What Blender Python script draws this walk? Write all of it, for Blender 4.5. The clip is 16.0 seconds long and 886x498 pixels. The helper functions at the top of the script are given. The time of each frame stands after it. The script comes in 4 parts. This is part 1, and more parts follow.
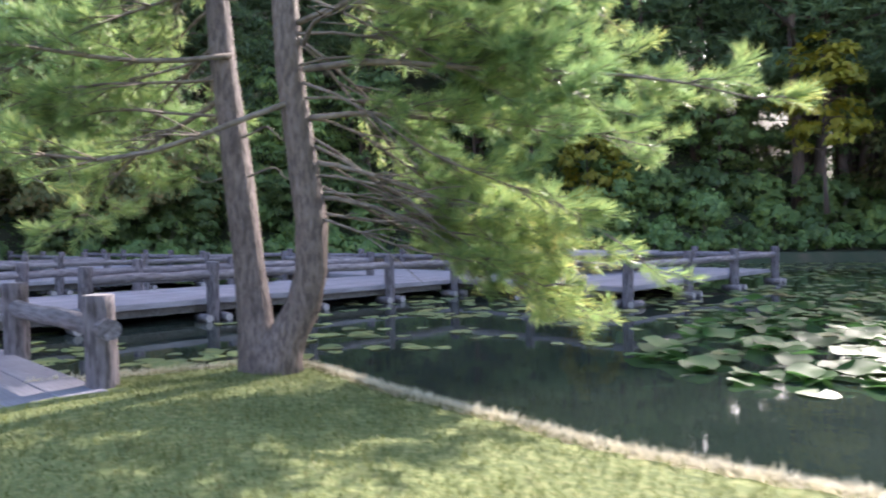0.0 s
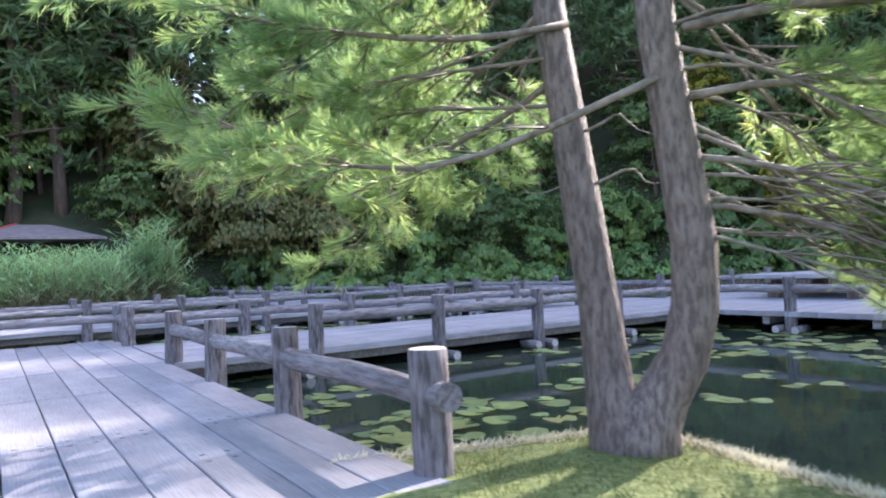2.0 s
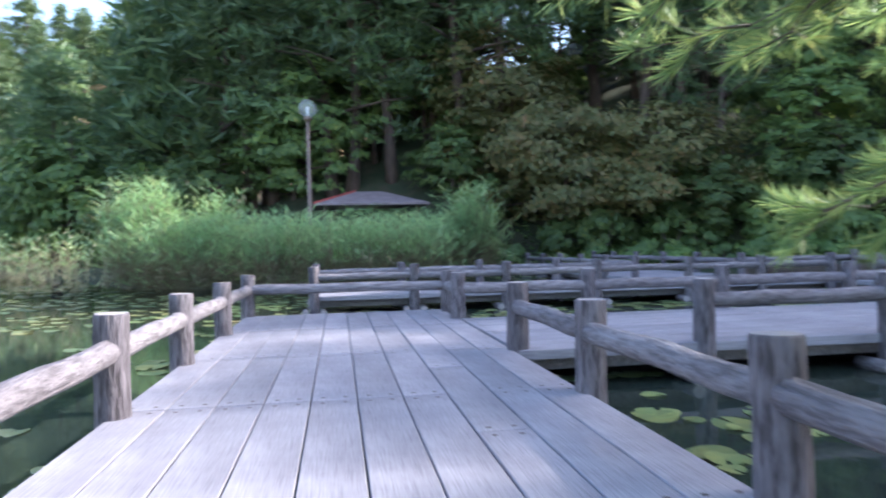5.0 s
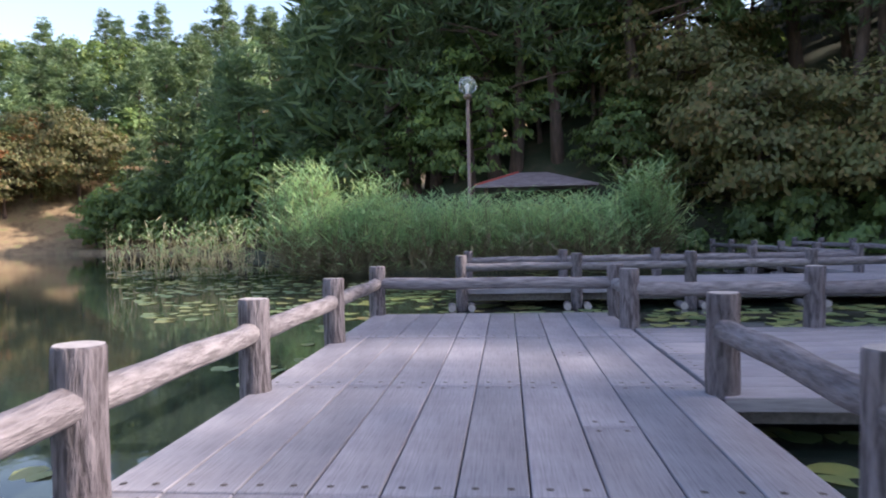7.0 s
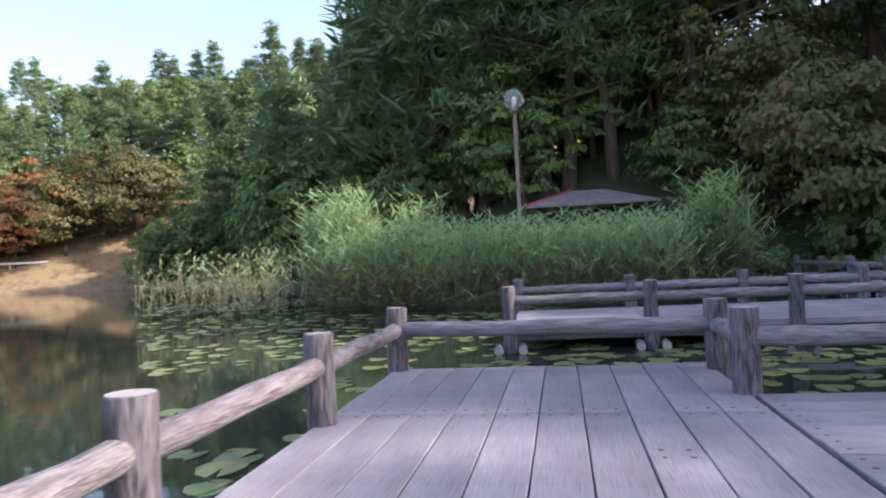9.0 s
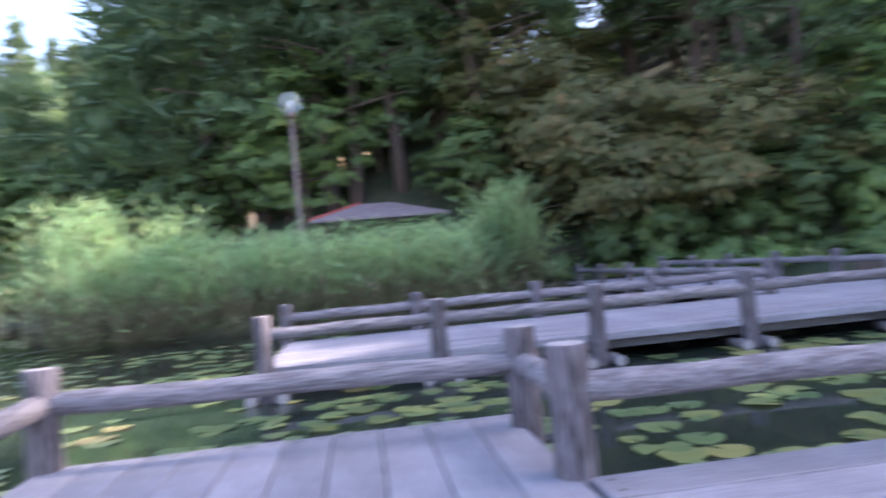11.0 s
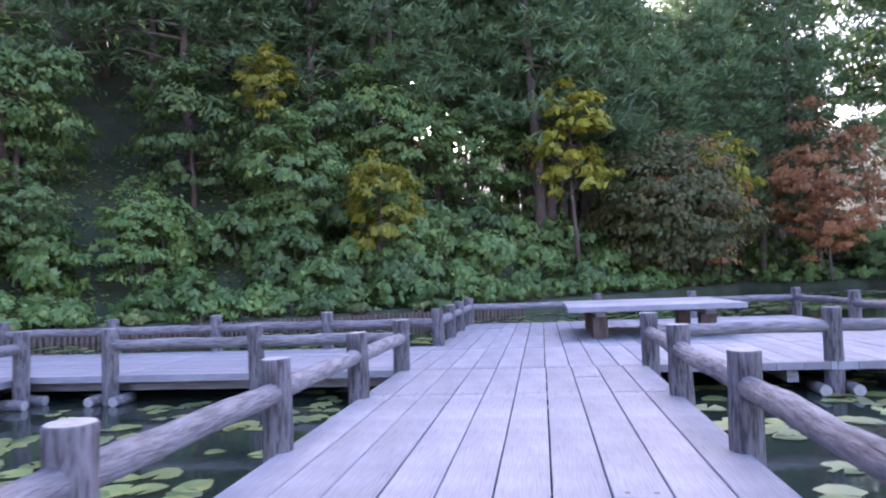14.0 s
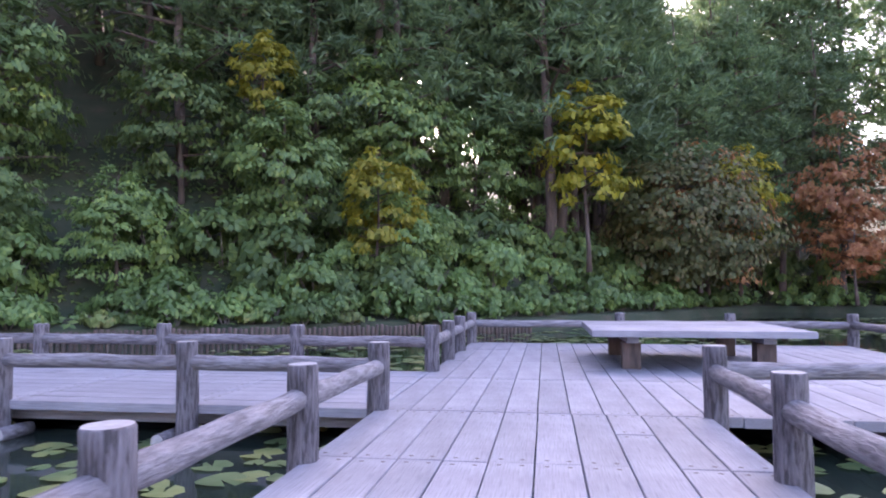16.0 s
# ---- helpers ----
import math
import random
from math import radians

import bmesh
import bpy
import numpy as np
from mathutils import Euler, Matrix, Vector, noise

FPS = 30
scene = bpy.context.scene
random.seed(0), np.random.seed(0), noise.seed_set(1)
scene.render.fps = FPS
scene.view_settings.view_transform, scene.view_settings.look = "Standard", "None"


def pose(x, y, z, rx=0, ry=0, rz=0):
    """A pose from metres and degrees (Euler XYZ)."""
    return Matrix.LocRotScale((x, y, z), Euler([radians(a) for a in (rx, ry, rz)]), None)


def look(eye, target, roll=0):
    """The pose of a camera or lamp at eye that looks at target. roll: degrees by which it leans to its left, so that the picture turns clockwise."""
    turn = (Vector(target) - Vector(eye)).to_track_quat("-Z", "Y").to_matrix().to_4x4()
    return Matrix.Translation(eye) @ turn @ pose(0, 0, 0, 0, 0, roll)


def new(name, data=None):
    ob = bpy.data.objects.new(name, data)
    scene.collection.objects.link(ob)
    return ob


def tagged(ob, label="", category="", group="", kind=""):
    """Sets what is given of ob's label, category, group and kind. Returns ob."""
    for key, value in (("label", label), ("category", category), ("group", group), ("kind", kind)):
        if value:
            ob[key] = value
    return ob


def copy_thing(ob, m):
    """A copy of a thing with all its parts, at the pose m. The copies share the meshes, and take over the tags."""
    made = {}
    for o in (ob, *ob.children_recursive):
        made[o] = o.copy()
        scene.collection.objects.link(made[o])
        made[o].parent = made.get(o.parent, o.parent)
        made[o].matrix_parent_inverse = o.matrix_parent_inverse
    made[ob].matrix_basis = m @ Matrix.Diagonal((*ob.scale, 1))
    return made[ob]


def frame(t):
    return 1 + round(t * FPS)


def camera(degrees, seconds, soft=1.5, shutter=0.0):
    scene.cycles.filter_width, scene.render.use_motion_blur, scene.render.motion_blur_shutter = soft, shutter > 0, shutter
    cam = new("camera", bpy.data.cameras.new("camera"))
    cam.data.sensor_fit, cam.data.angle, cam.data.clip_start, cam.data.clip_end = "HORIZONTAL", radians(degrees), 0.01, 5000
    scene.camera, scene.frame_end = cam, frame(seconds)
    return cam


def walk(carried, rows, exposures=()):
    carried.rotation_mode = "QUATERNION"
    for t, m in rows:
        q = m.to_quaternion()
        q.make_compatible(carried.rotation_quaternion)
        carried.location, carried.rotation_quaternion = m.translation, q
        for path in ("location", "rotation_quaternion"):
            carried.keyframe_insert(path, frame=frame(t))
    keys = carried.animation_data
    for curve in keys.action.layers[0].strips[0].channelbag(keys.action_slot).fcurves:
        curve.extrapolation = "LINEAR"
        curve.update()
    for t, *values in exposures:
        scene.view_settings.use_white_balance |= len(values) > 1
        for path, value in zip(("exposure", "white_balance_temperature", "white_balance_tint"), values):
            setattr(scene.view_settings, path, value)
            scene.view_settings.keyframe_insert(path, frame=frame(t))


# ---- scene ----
cam = camera(66.2, 16.0, 1.9, 0.5)
PATH = [
    (0, (2.1, -0.74, 1.113), (1.802, 1.237, 1.077), -0.7),
    (0.5, (1.618, -0.442, 1.121), (1.212, 1.517, 1.103), -1.5),
    (1, (1.081, -0.116, 1.147), (0.65, 1.837, 1.168), -2.2),
    (1.5, (0.649, 0.181, 1.17), (0.099, 2.104, 1.193), -3.2),
    (2, (0.21, 0.43, 1.155), (-0.51, 2.294, 1.21), -2.4),
    (2.5, (-0.227, 0.599, 1.162), (-0.852, 2.498, 1.218), -2.9),
    (3, (-0.667, 0.831, 1.143), (-1.334, 2.715, 1.202), -3.1),
    (3.5, (-1.148, 1.033, 1.176), (-1.983, 2.85, 1.224), -3.2),
    (4, (-1.549, 1.381, 1.189), (-2.501, 3.14, 1.19), -4.1),
    (4.5, (-1.794, 1.85, 1.177), (-2.978, 3.462, 1.149), -3.6),
    (5, (-2.068, 2.347, 1.109), (-3.512, 3.731, 1.101), -1.4),
    (7.5, (-4.008, 4.18, 1.186), (-5.808, 5.051, 1.167), -2.2),
    (8, (-4.475, 4.534, 1.201), (-6.331, 5.279, 1.223), -2.7),
    (10.5, (-6.806, 6.251, 1.224), (-8.454, 7.384, 1.269), -4.2),
    (11, (-7.171, 6.814, 1.191), (-8.649, 8.16, 1.233), -5.1),
    (11.5, (-7.313, 7.332, 1.199), (-8.029, 9.199, 1.237), -6.6),
    (12, (-7.346, 7.859, 1.231), (-7.553, 9.848, 1.257), -6.8),
    (12.5, (-7.285, 8.394, 1.212), (-6.833, 10.342, 1.246), -5.4),
    (13, (-7.216, 8.807, 1.242), (-6.369, 10.618, 1.281), -4.6),
    (13.5, (-7.012, 9.337, 1.252), (-6.148, 11.14, 1.313), -3.3),
    (14, (-6.805, 9.898, 1.255), (-5.901, 11.68, 1.343), -2.2),
    (14.5, (-6.558, 10.409, 1.3), (-5.578, 12.149, 1.406), -1.1),
    (15, (-6.253, 10.948, 1.28), (-5.308, 12.706, 1.413), -0.9),
    (15.5, (-5.935, 11.473, 1.261), (-5.04, 13.255, 1.409), -0.6),
    (16, (-5.638, 11.983, 1.256), (-4.748, 13.77, 1.374), -0.1),
]
EXPOSURES = [(0, 2.05, 6350, 20), (1, 2.2, 6350, 19), (2, 2.5, 6250, 16), (3.5, 2.55, 5950, 11), (5, 2.1, 5950, 13), (7.4, 1.5, 6600, 20), (8.2, 1.5, 6600, 20), (10.5, 2.05, 6300, 24), (11.5, 2.65, 6100, 27), (13, 2.8, 5800, 28), (14.5, 2.85, 6300, 33), (16, 2.85, 6600, 35)]
walk(cam, [(t, look(eye, target, roll)) for t, eye, target, roll in PATH], EXPOSURES)

# ---- world, sun, exposure ----
SUN_BEARING, SUN_HEIGHT = 30.0, 33.0
world = bpy.data.worlds.new("world")
scene.world = world
world.use_nodes = True
wn = world.node_tree.nodes
sky = wn.new("ShaderNodeTexSky")
sky.sky_type, sky.sun_disc = "NISHITA", False
sky.dust_density, sky.air_density = 2.0, 1.15
sky.sun_elevation, sky.sun_rotation = radians(SUN_HEIGHT), radians(SUN_BEARING)
wn["Background"].inputs["Strength"].default_value = 0.15
world.node_tree.links.new(sky.outputs[0], wn["Background"].inputs[0])
sun_data = bpy.data.lights.new("sun", "SUN")
sun_data.energy, sun_data.angle, sun_data.color = 3.6, radians(0.6), (1.0, 0.93, 0.82)
sun = new("sun", sun_data)
sb, sh = radians(SUN_BEARING), radians(SUN_HEIGHT)
SUN_DIR = Vector((math.sin(sb) * math.cos(sh), math.cos(sb) * math.cos(sh), math.sin(sh)))
sun.matrix_world = look(SUN_DIR * 80, (0, 0, 0))


# ---- materials ----
def shader(name):
    m = bpy.data.materials.new(name)
    m.use_nodes = True
    nt = m.node_tree
    return m, nt, nt.nodes["Principled BSDF"]


def ramp(nt, fac, stops):
    r = nt.nodes.new("ShaderNodeValToRGB")
    el = r.color_ramp.elements
    while len(el) < len(stops):
        el.new(0.5)
    for e, (p, c) in zip(el, stops):
        e.position, e.color = p, (*c, 1)
    nt.links.new(fac, r.inputs[0])
    return r.outputs[0]


def noise_tex(nt, scale, detail=4, stretch=(1, 1, 1), coord="Object", rough=0.6):
    tc = nt.nodes.new("ShaderNodeTexCoord")
    mp = nt.nodes.new("ShaderNodeMapping")
    mp.inputs["Scale"].default_value = stretch
    nz = nt.nodes.new("ShaderNodeTexNoise")
    nz.inputs["Scale"].default_value, nz.inputs["Detail"].default_value = scale, detail
    nz.inputs["Roughness"].default_value = rough
    nt.links.new(tc.outputs[coord], mp.inputs[0])
    nt.links.new(mp.outputs[0], nz.inputs["Vector"])
    return nz.outputs[0]


def mixc(nt, a, b, fac, mode="MIX"):
    m = nt.nodes.new("ShaderNodeMix")
    m.data_type, m.blend_type = "RGBA", mode
    if isinstance(fac, (int, float)):
        m.inputs[0].default_value = fac
    else:
        nt.links.new(fac, m.inputs[0])
    for sock, v in ((m.inputs[6], a), (m.inputs[7], b)):
        if isinstance(v, tuple):
            sock.default_value = (*v, 1)
        else:
            nt.links.new(v, sock)
    return m.outputs[2]


def bump(nt, p, height, strength, dist):
    b = nt.nodes.new("ShaderNodeBump")
    b.inputs["Strength"].default_value, b.inputs["Distance"].default_value = strength, dist
    nt.links.new(height, b.inputs["Height"])
    nt.links.new(b.outputs[0], p.inputs["Normal"])


def plank_material():
    m, nt, p = shader("weathered_plank")
    grain = noise_tex(nt, 9, 6, (0.35, 9, 9))
    stain = noise_tex(nt, 1.3, 5)
    info = nt.nodes.new("ShaderNodeObjectInfo")
    c = ramp(nt, grain, [(0.3, (0.22, 0.208, 0.232)), (0.5, (0.31, 0.296, 0.328)), (0.7, (0.37, 0.356, 0.388))])
    c = mixc(nt, c, ramp(nt, stain, [(0.35, (0.62, 0.6, 0.62)), (0.65, (1, 1, 1))]), 0.8, "MULTIPLY")
    c = mixc(nt, c, ramp(nt, info.outputs["Random"], [(0, (0.78, 0.78, 0.8)), (1, (1.0, 0.99, 1.0))]), 1.0, "MULTIPLY")
    nt.links.new(c, p.inputs["Base Color"])
    p.inputs["Roughness"].default_value = 0.62
    bump(nt, p, grain, 0.3, 0.004)
    return m


def log_material(name, dark, mid, light, grain=(3.2, 3.2, 0.55), scale=8.5):
    m, nt, p = shader(name)
    bark = noise_tex(nt, scale, 5, grain)
    blot = noise_tex(nt, 2.2, 4, coord="Object")
    info = nt.nodes.new("ShaderNodeObjectInfo")
    c = ramp(nt, bark, [(0.40, dark), (0.49, mid), (0.66, light)])
    c = mixc(nt, c, ramp(nt, blot, [(0.35, (0.6, 0.58, 0.6)), (0.65, (1, 1, 1))]), 0.7, "MULTIPLY")
    c = mixc(nt, c, ramp(nt, info.outputs["Random"], [(0, (0.75, 0.74, 0.76)), (1, (1, 1, 1))]), 1.0, "MULTIPLY")
    nt.links.new(c, p.inputs["Base Color"])
    p.inputs["Roughness"].default_value = 0.75
    bump(nt, p, bark, 1.0, 0.045)
    return m


def plain(name, stops, scale=3.0, rough=0.8, stretch=(1, 1, 1), relief=0.3, depth=0.01, metal=0.0):
    m, nt, p = shader(name)
    n = noise_tex(nt, scale, 6, stretch)
    nt.links.new(ramp(nt, n, stops), p.inputs["Base Color"])
    p.inputs["Roughness"].default_value, p.inputs["Metallic"].default_value = rough, metal
    bump(nt, p, n, relief, depth)
    return m


def leaf_material(name, stops, through_light=0.35, rough=0.55, vary=0.5):
    """Leaves: colour by leaf, by tree, and in larger patches."""
    m, nt, p = shader(name)
    geo = nt.nodes.new("ShaderNodeNewGeometry")
    info = nt.nodes.new("ShaderNodeObjectInfo")
    big = noise_tex(nt, 0.55, 3)
    fac = nt.nodes.new("ShaderNodeMath")
    fac.operation = "MULTIPLY_ADD"
    nt.links.new(geo.outputs["Random Per Island"], fac.inputs[0])
    fac.inputs[1].default_value = 0.55
    nt.links.new(ramp(nt, big, [(0.3, (0, 0, 0)), (0.7, (0.45, 0.45, 0.45))]), fac.inputs[2])
    c = ramp(nt, fac.outputs[0], stops)
    v = 1 - vary
    c = mixc(nt, c, ramp(nt, info.outputs["Random"], [(0, (v, v, v)), (1, (1, 1, 1))]), 1.0, "MULTIPLY")
    nt.links.new(c, p.inputs["Base Color"])
    p.inputs["Roughness"].default_value = rough
    tr = nt.nodes.new("ShaderNodeBsdfTranslucent")
    nt.links.new(c, tr.inputs[0])
    mx = nt.nodes.new("ShaderNodeMixShader")
    mx.inputs[0].default_value = through_light
    nt.links.new(p.outputs[0], mx.inputs[1])
    nt.links.new(tr.outputs[0], mx.inputs[2])
    nt.links.new(mx.outputs[0], nt.nodes["Material Output"].inputs[0])
    return m


PLANK = plank_material()
NAIL = plain("rusty_nail", [(0.3, (0.05, 0.04, 0.04)), (0.7, (0.11, 0.08, 0.07))], 20, 0.6, metal=0.4)
POST = log_material("bark_post", (0.075, 0.062, 0.068), (0.175, 0.152, 0.167), (0.27, 0.24, 0.26), (3.4, 3.4, 0.5), 9.5)
RAIL = log_material("bark_rail", (0.155, 0.135, 0.145), (0.235, 0.21, 0.225), (0.31, 0.285, 0.30), (1.3, 3.2, 3.2))
CUT = plain("cut_log_end", [(0.3, (0.25, 0.22, 0.22)), (0.6, (0.36, 0.33, 0.33))], 14, 0.8)
BEAM = plain("old_beam", [(0.3, (0.13, 0.12, 0.13)), (0.7, (0.27, 0.25, 0.27))], 5, 0.8, (0.4, 4, 4))
BARK = log_material("pine_bark", (0.105, 0.08, 0.074), (0.185, 0.142, 0.13), (0.27, 0.215, 0.20), (2.8, 2.8, 0.8), 11.0)
TWIG = plain("twig", [(0.3, (0.08, 0.06, 0.05)), (0.7, (0.24, 0.20, 0.17))], 12, 0.8)
DARKBARK = plain("forest_bark", [(0.3, (0.05, 0.035, 0.03)), (0.7, (0.15, 0.10, 0.085))], 4, 0.9, (2, 2, 0.4))
NEEDLE = leaf_material("pine_needle", [(0.0, (0.11, 0.22, 0.10)), (0.5, (0.26, 0.38, 0.145)), (0.8, (0.46, 0.52, 0.18)), (1.0, (0.80, 0.57, 0.19))], 0.62, 0.42, 0.0)
FARPINE = leaf_material("far_pine_needle", [(0.0, (0.082, 0.149, 0.079)), (0.6, (0.163, 0.253, 0.109)), (1.0, (0.255, 0.327, 0.109))], 0.35)
GREEN = leaf_material("green_leaf", [(0.0, (0.10, 0.18, 0.062)), (0.5, (0.19, 0.295, 0.095)), (0.9, (0.32, 0.41, 0.10)), (1.0, (0.44, 0.42, 0.09))], 0.42)
OLIVE = leaf_material("turning_maple_leaf", [(0.0, (0.095, 0.115, 0.038)), (0.45, (0.16, 0.172, 0.055)), (0.75, (0.235, 0.185, 0.062)), (1.0, (0.34, 0.17, 0.07))], 0.4)
YELLOW = leaf_material("yellow_leaf", [(0.0, (0.207, 0.253, 0.040)), (0.5, (0.483, 0.437, 0.050)), (1.0, (0.632, 0.483, 0.050))], 0.50)
REDLEAF = leaf_material("red_leaf", [(0.0, (0.32, 0.14, 0.065)), (0.5, (0.54, 0.23, 0.105)), (1.0, (0.66, 0.36, 0.14))], 0.55)
BUSHLEAF = leaf_material("bush_leaf", [(0.0, (0.08, 0.15, 0.045)), (0.6, (0.175, 0.29, 0.08)), (1.0, (0.33, 0.39, 0.09))], 0.35)
FERN = leaf_material("pale_fern_leaf", [(0.0, (0.125, 0.200, 0.062)), (0.6, (0.250, 0.300, 0.088)), (1.0, (0.375, 0.300, 0.112))], 0.3)
REED = leaf_material("reed_leaf", [(0.0, (0.23, 0.38, 0.19)), (0.6, (0.42, 0.62, 0.29)), (1.0, (0.70, 0.76, 0.32))], 0.45, 0.55, 0.2)
DRYREED = leaf_material("dry_reed", [(0.0, (0.16, 0.13, 0.08)), (1.0, (0.34, 0.30, 0.18))], 0.2)
# dry straw, with the white of light from behind put into its colour
BACKLIT_STRAW = leaf_material("backlit_dry_straw", [(0.0, (0.5, 0.45, 0.32)), (1.0, (0.74, 0.69, 0.54))], 0.45, 0.6, 0.0)
PALEREED = leaf_material("pale_dry_reed", [(0.0, (0.34, 0.30, 0.18)), (1.0, (0.6, 0.54, 0.36))], 0.3)
GRASS = leaf_material("grass_blade", [(0.0, (0.090, 0.119, 0.037)), (0.6, (0.180, 0.207, 0.063)), (1.0, (0.325, 0.286, 0.125))], 0.4)
PAD = leaf_material("lily_pad_leaf", [(0.0, (0.10, 0.18, 0.075)), (0.4, (0.18, 0.26, 0.10)), (0.7, (0.33, 0.36, 0.12)), (0.88, (0.42, 0.38, 0.14)), (1.0, (0.30, 0.19, 0.10))], 0.2, 0.38)
LOTUS = leaf_material("lotus_leaf", [(0.0, (0.046, 0.130, 0.038)), (0.7, (0.099, 0.230, 0.054)), (1.0, (0.26, 0.42, 0.054))], 0.55, 0.5)
ROOF = plain("old_roof_sheet", [(0.3, (0.16, 0.12, 0.13)), (0.7, (0.28, 0.22, 0.23))], 2.5, 0.6)
REDTRIM = plain("red_painted_edge", [(0.3, (0.35, 0.06, 0.05)), (0.7, (0.48, 0.10, 0.08))], 5, 0.6)
STEEL = plain("brown_painted_pole", [(0.3, (0.16, 0.11, 0.09)), (0.7, (0.25, 0.18, 0.15))], 4, 0.5)
CONCRETE = plain("pale_concrete", [(0.3, (0.36, 0.34, 0.32)), (0.7, (0.52, 0.50, 0.47))], 3, 0.85)
WHITEPAINT = plain("white_painted_rail", [(0.3, (0.7, 0.7, 0.7)), (0.7, (0.82, 0.82, 0.82))], 3, 0.5)


def globe_material():
    m, nt, p = shader("clear_globe")
    p.inputs["Base Color"].default_value = (0.95, 0.97, 0.97, 1)
    p.inputs["Roughness"].default_value = 0.08
    p.inputs["Transmission Weight"].default_value = 0.85
    p.inputs["IOR"].default_value = 1.2
    return m


def water_material():
    m, nt, p = shader("pond_water")
    murk = noise_tex(nt, 0.35, 3)
    nt.links.new(ramp(nt, murk, [(0.3, (0.014, 0.022, 0.018)), (0.7, (0.026, 0.036, 0.030))]), p.inputs["Base Color"])
    p.inputs["Roughness"].default_value = 0.04
    p.inputs["IOR"].default_value = 1.33
    rip = noise_tex(nt, 2.2, 3)
    bump(nt, p, rip, 0.10, 0.02)
    return m


def ground_material():
    m, nt, p = shader("ground_soil_and_grass")
    big = noise_tex(nt, 0.8, 6)
    fine = noise_tex(nt, 18, 6)
    tc = nt.nodes.new("ShaderNodeTexCoord")
    sep = nt.nodes.new("ShaderNodeSeparateXYZ")
    nt.links.new(tc.outputs["Object"], sep.inputs[0])
    lawn = ramp(nt, fine, [(0.3, (0.075, 0.095, 0.03)), (0.5, (0.14, 0.17, 0.05)), (0.7, (0.25, 0.25, 0.10))])
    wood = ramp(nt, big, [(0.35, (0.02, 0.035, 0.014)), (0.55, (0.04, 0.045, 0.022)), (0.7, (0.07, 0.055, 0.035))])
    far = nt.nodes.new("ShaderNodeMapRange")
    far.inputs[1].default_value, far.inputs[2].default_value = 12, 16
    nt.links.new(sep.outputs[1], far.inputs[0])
    west = nt.nodes.new("ShaderNodeMapRange")
    west.inputs[1].default_value, west.inputs[2].default_value = -60, -85
    nt.links.new(sep.outputs[0], west.inputs[0])
    tan = ramp(nt, big, [(0.3, (0.14, 0.09, 0.05)), (0.55, (0.27, 0.19, 0.11)), (0.7, (0.2, 0.19, 0.08))])
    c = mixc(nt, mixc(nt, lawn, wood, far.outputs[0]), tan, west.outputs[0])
    nt.links.new(c, p.inputs["Base Color"])
    p.inputs["Roughness"].default_value = 0.95
    bump(nt, p, fine, 0.6, 0.03)
    return m


GLOBE, WATER, GROUND = globe_material(), water_material(), ground_material()


# ---- mesh tools ----
class Build:
    """Collects points and faces of one mesh."""

    def __init__(self):
        self.v, self.f, self.m = [], [], []

    def box(self, x0, x1, y0, y1, z0, z1, mat=0, bevel=0.0):
        n = len(self.v)
        if bevel:
            b = bevel
            for z, s in ((z0, 0), (z1 - b, 0), (z1, b)):
                self.v += [(x0 + s, y0 + s, z), (x1 - s, y0 + s, z), (x1 - s, y1 - s, z), (x0 + s, y1 - s, z)]
            for k in (0, 4):
                for i in range(4):
                    j = (i + 1) % 4
                    self.f.append((n + k + i, n + k + j, n + k + 4 + j, n + k + 4 + i))
            self.f += [(n + 8, n + 9, n + 10, n + 11), (n + 3, n + 2, n + 1, n)]
            self.m += [mat] * 10
        else:
            for z in (z0, z1):
                self.v += [(x0, y0, z), (x1, y0, z), (x1, y1, z), (x0, y1, z)]
            self.f += [(n, n + 1, n + 5, n + 4), (n + 1, n + 2, n + 6, n + 5), (n + 2, n + 3, n + 7, n + 6), (n + 3, n, n + 4, n + 7), (n + 4, n + 5, n + 6, n + 7), (n + 3, n + 2, n + 1, n)]
            self.m += [mat] * 6

    def tube(self, path, radii, sides=10, mat=0, cap=None, rough=0.0, seed=0.0):
        path = [Vector(p) for p in path]
        n = len(self.v)
        for i, (p, r) in enumerate(zip(path, radii)):
            d = (path[min(i + 1, len(path) - 1)] - path[max(i - 1, 0)]).normalized()
            side = d.cross(Vector((0.31, 0.95, 0.05)) if abs(d.y) < 0.9 else Vector((1, 0, 0.1))).normalized()
            up = side.cross(d)
            for k in range(sides):
                a = 2 * math.pi * k / sides
                w = r * (1 + rough * noise.noise((math.cos(a) * 2 + seed, math.sin(a) * 2, (p - path[0]).length * 2.2 + seed)))
                self.v.append(tuple(p + side * math.cos(a) * w + up * math.sin(a) * w))
        for i in range(len(path) - 1):
            for k in range(sides):
                j = (k + 1) % sides
                a = n + i * sides
                self.f.append((a + k, a + j, a + sides + j, a + sides + k))
                self.m.append(mat)
        last = n + (len(path) - 1) * sides
        self.f.append(tuple(range(last, last + sides)))
        self.f.append(tuple(range(n + sides - 1, n - 1, -1)))
        self.m += [mat if cap is None else cap] * 2

    def mesh(self, name, mats, smooth=False):
        me = bpy.data.meshes.new(name)
        me.from_pydata(self.v, [], self.f)
        for mt in mats:
            me.materials.append(mt)
        me.polygons.foreach_set("material_index", self.m)
        if smooth:
            me.polygons.foreach_set("use_smooth", [len(f) < 6 for f in self.f])
        me.validate()
        me.update()
        return me


def part(name, me, parent=None, m=None, label=""):
    ob = new(name, me)
    if parent is not None:
        ob.parent = parent
    if m is not None:
        ob.matrix_basis = m
    return tagged(ob, label)


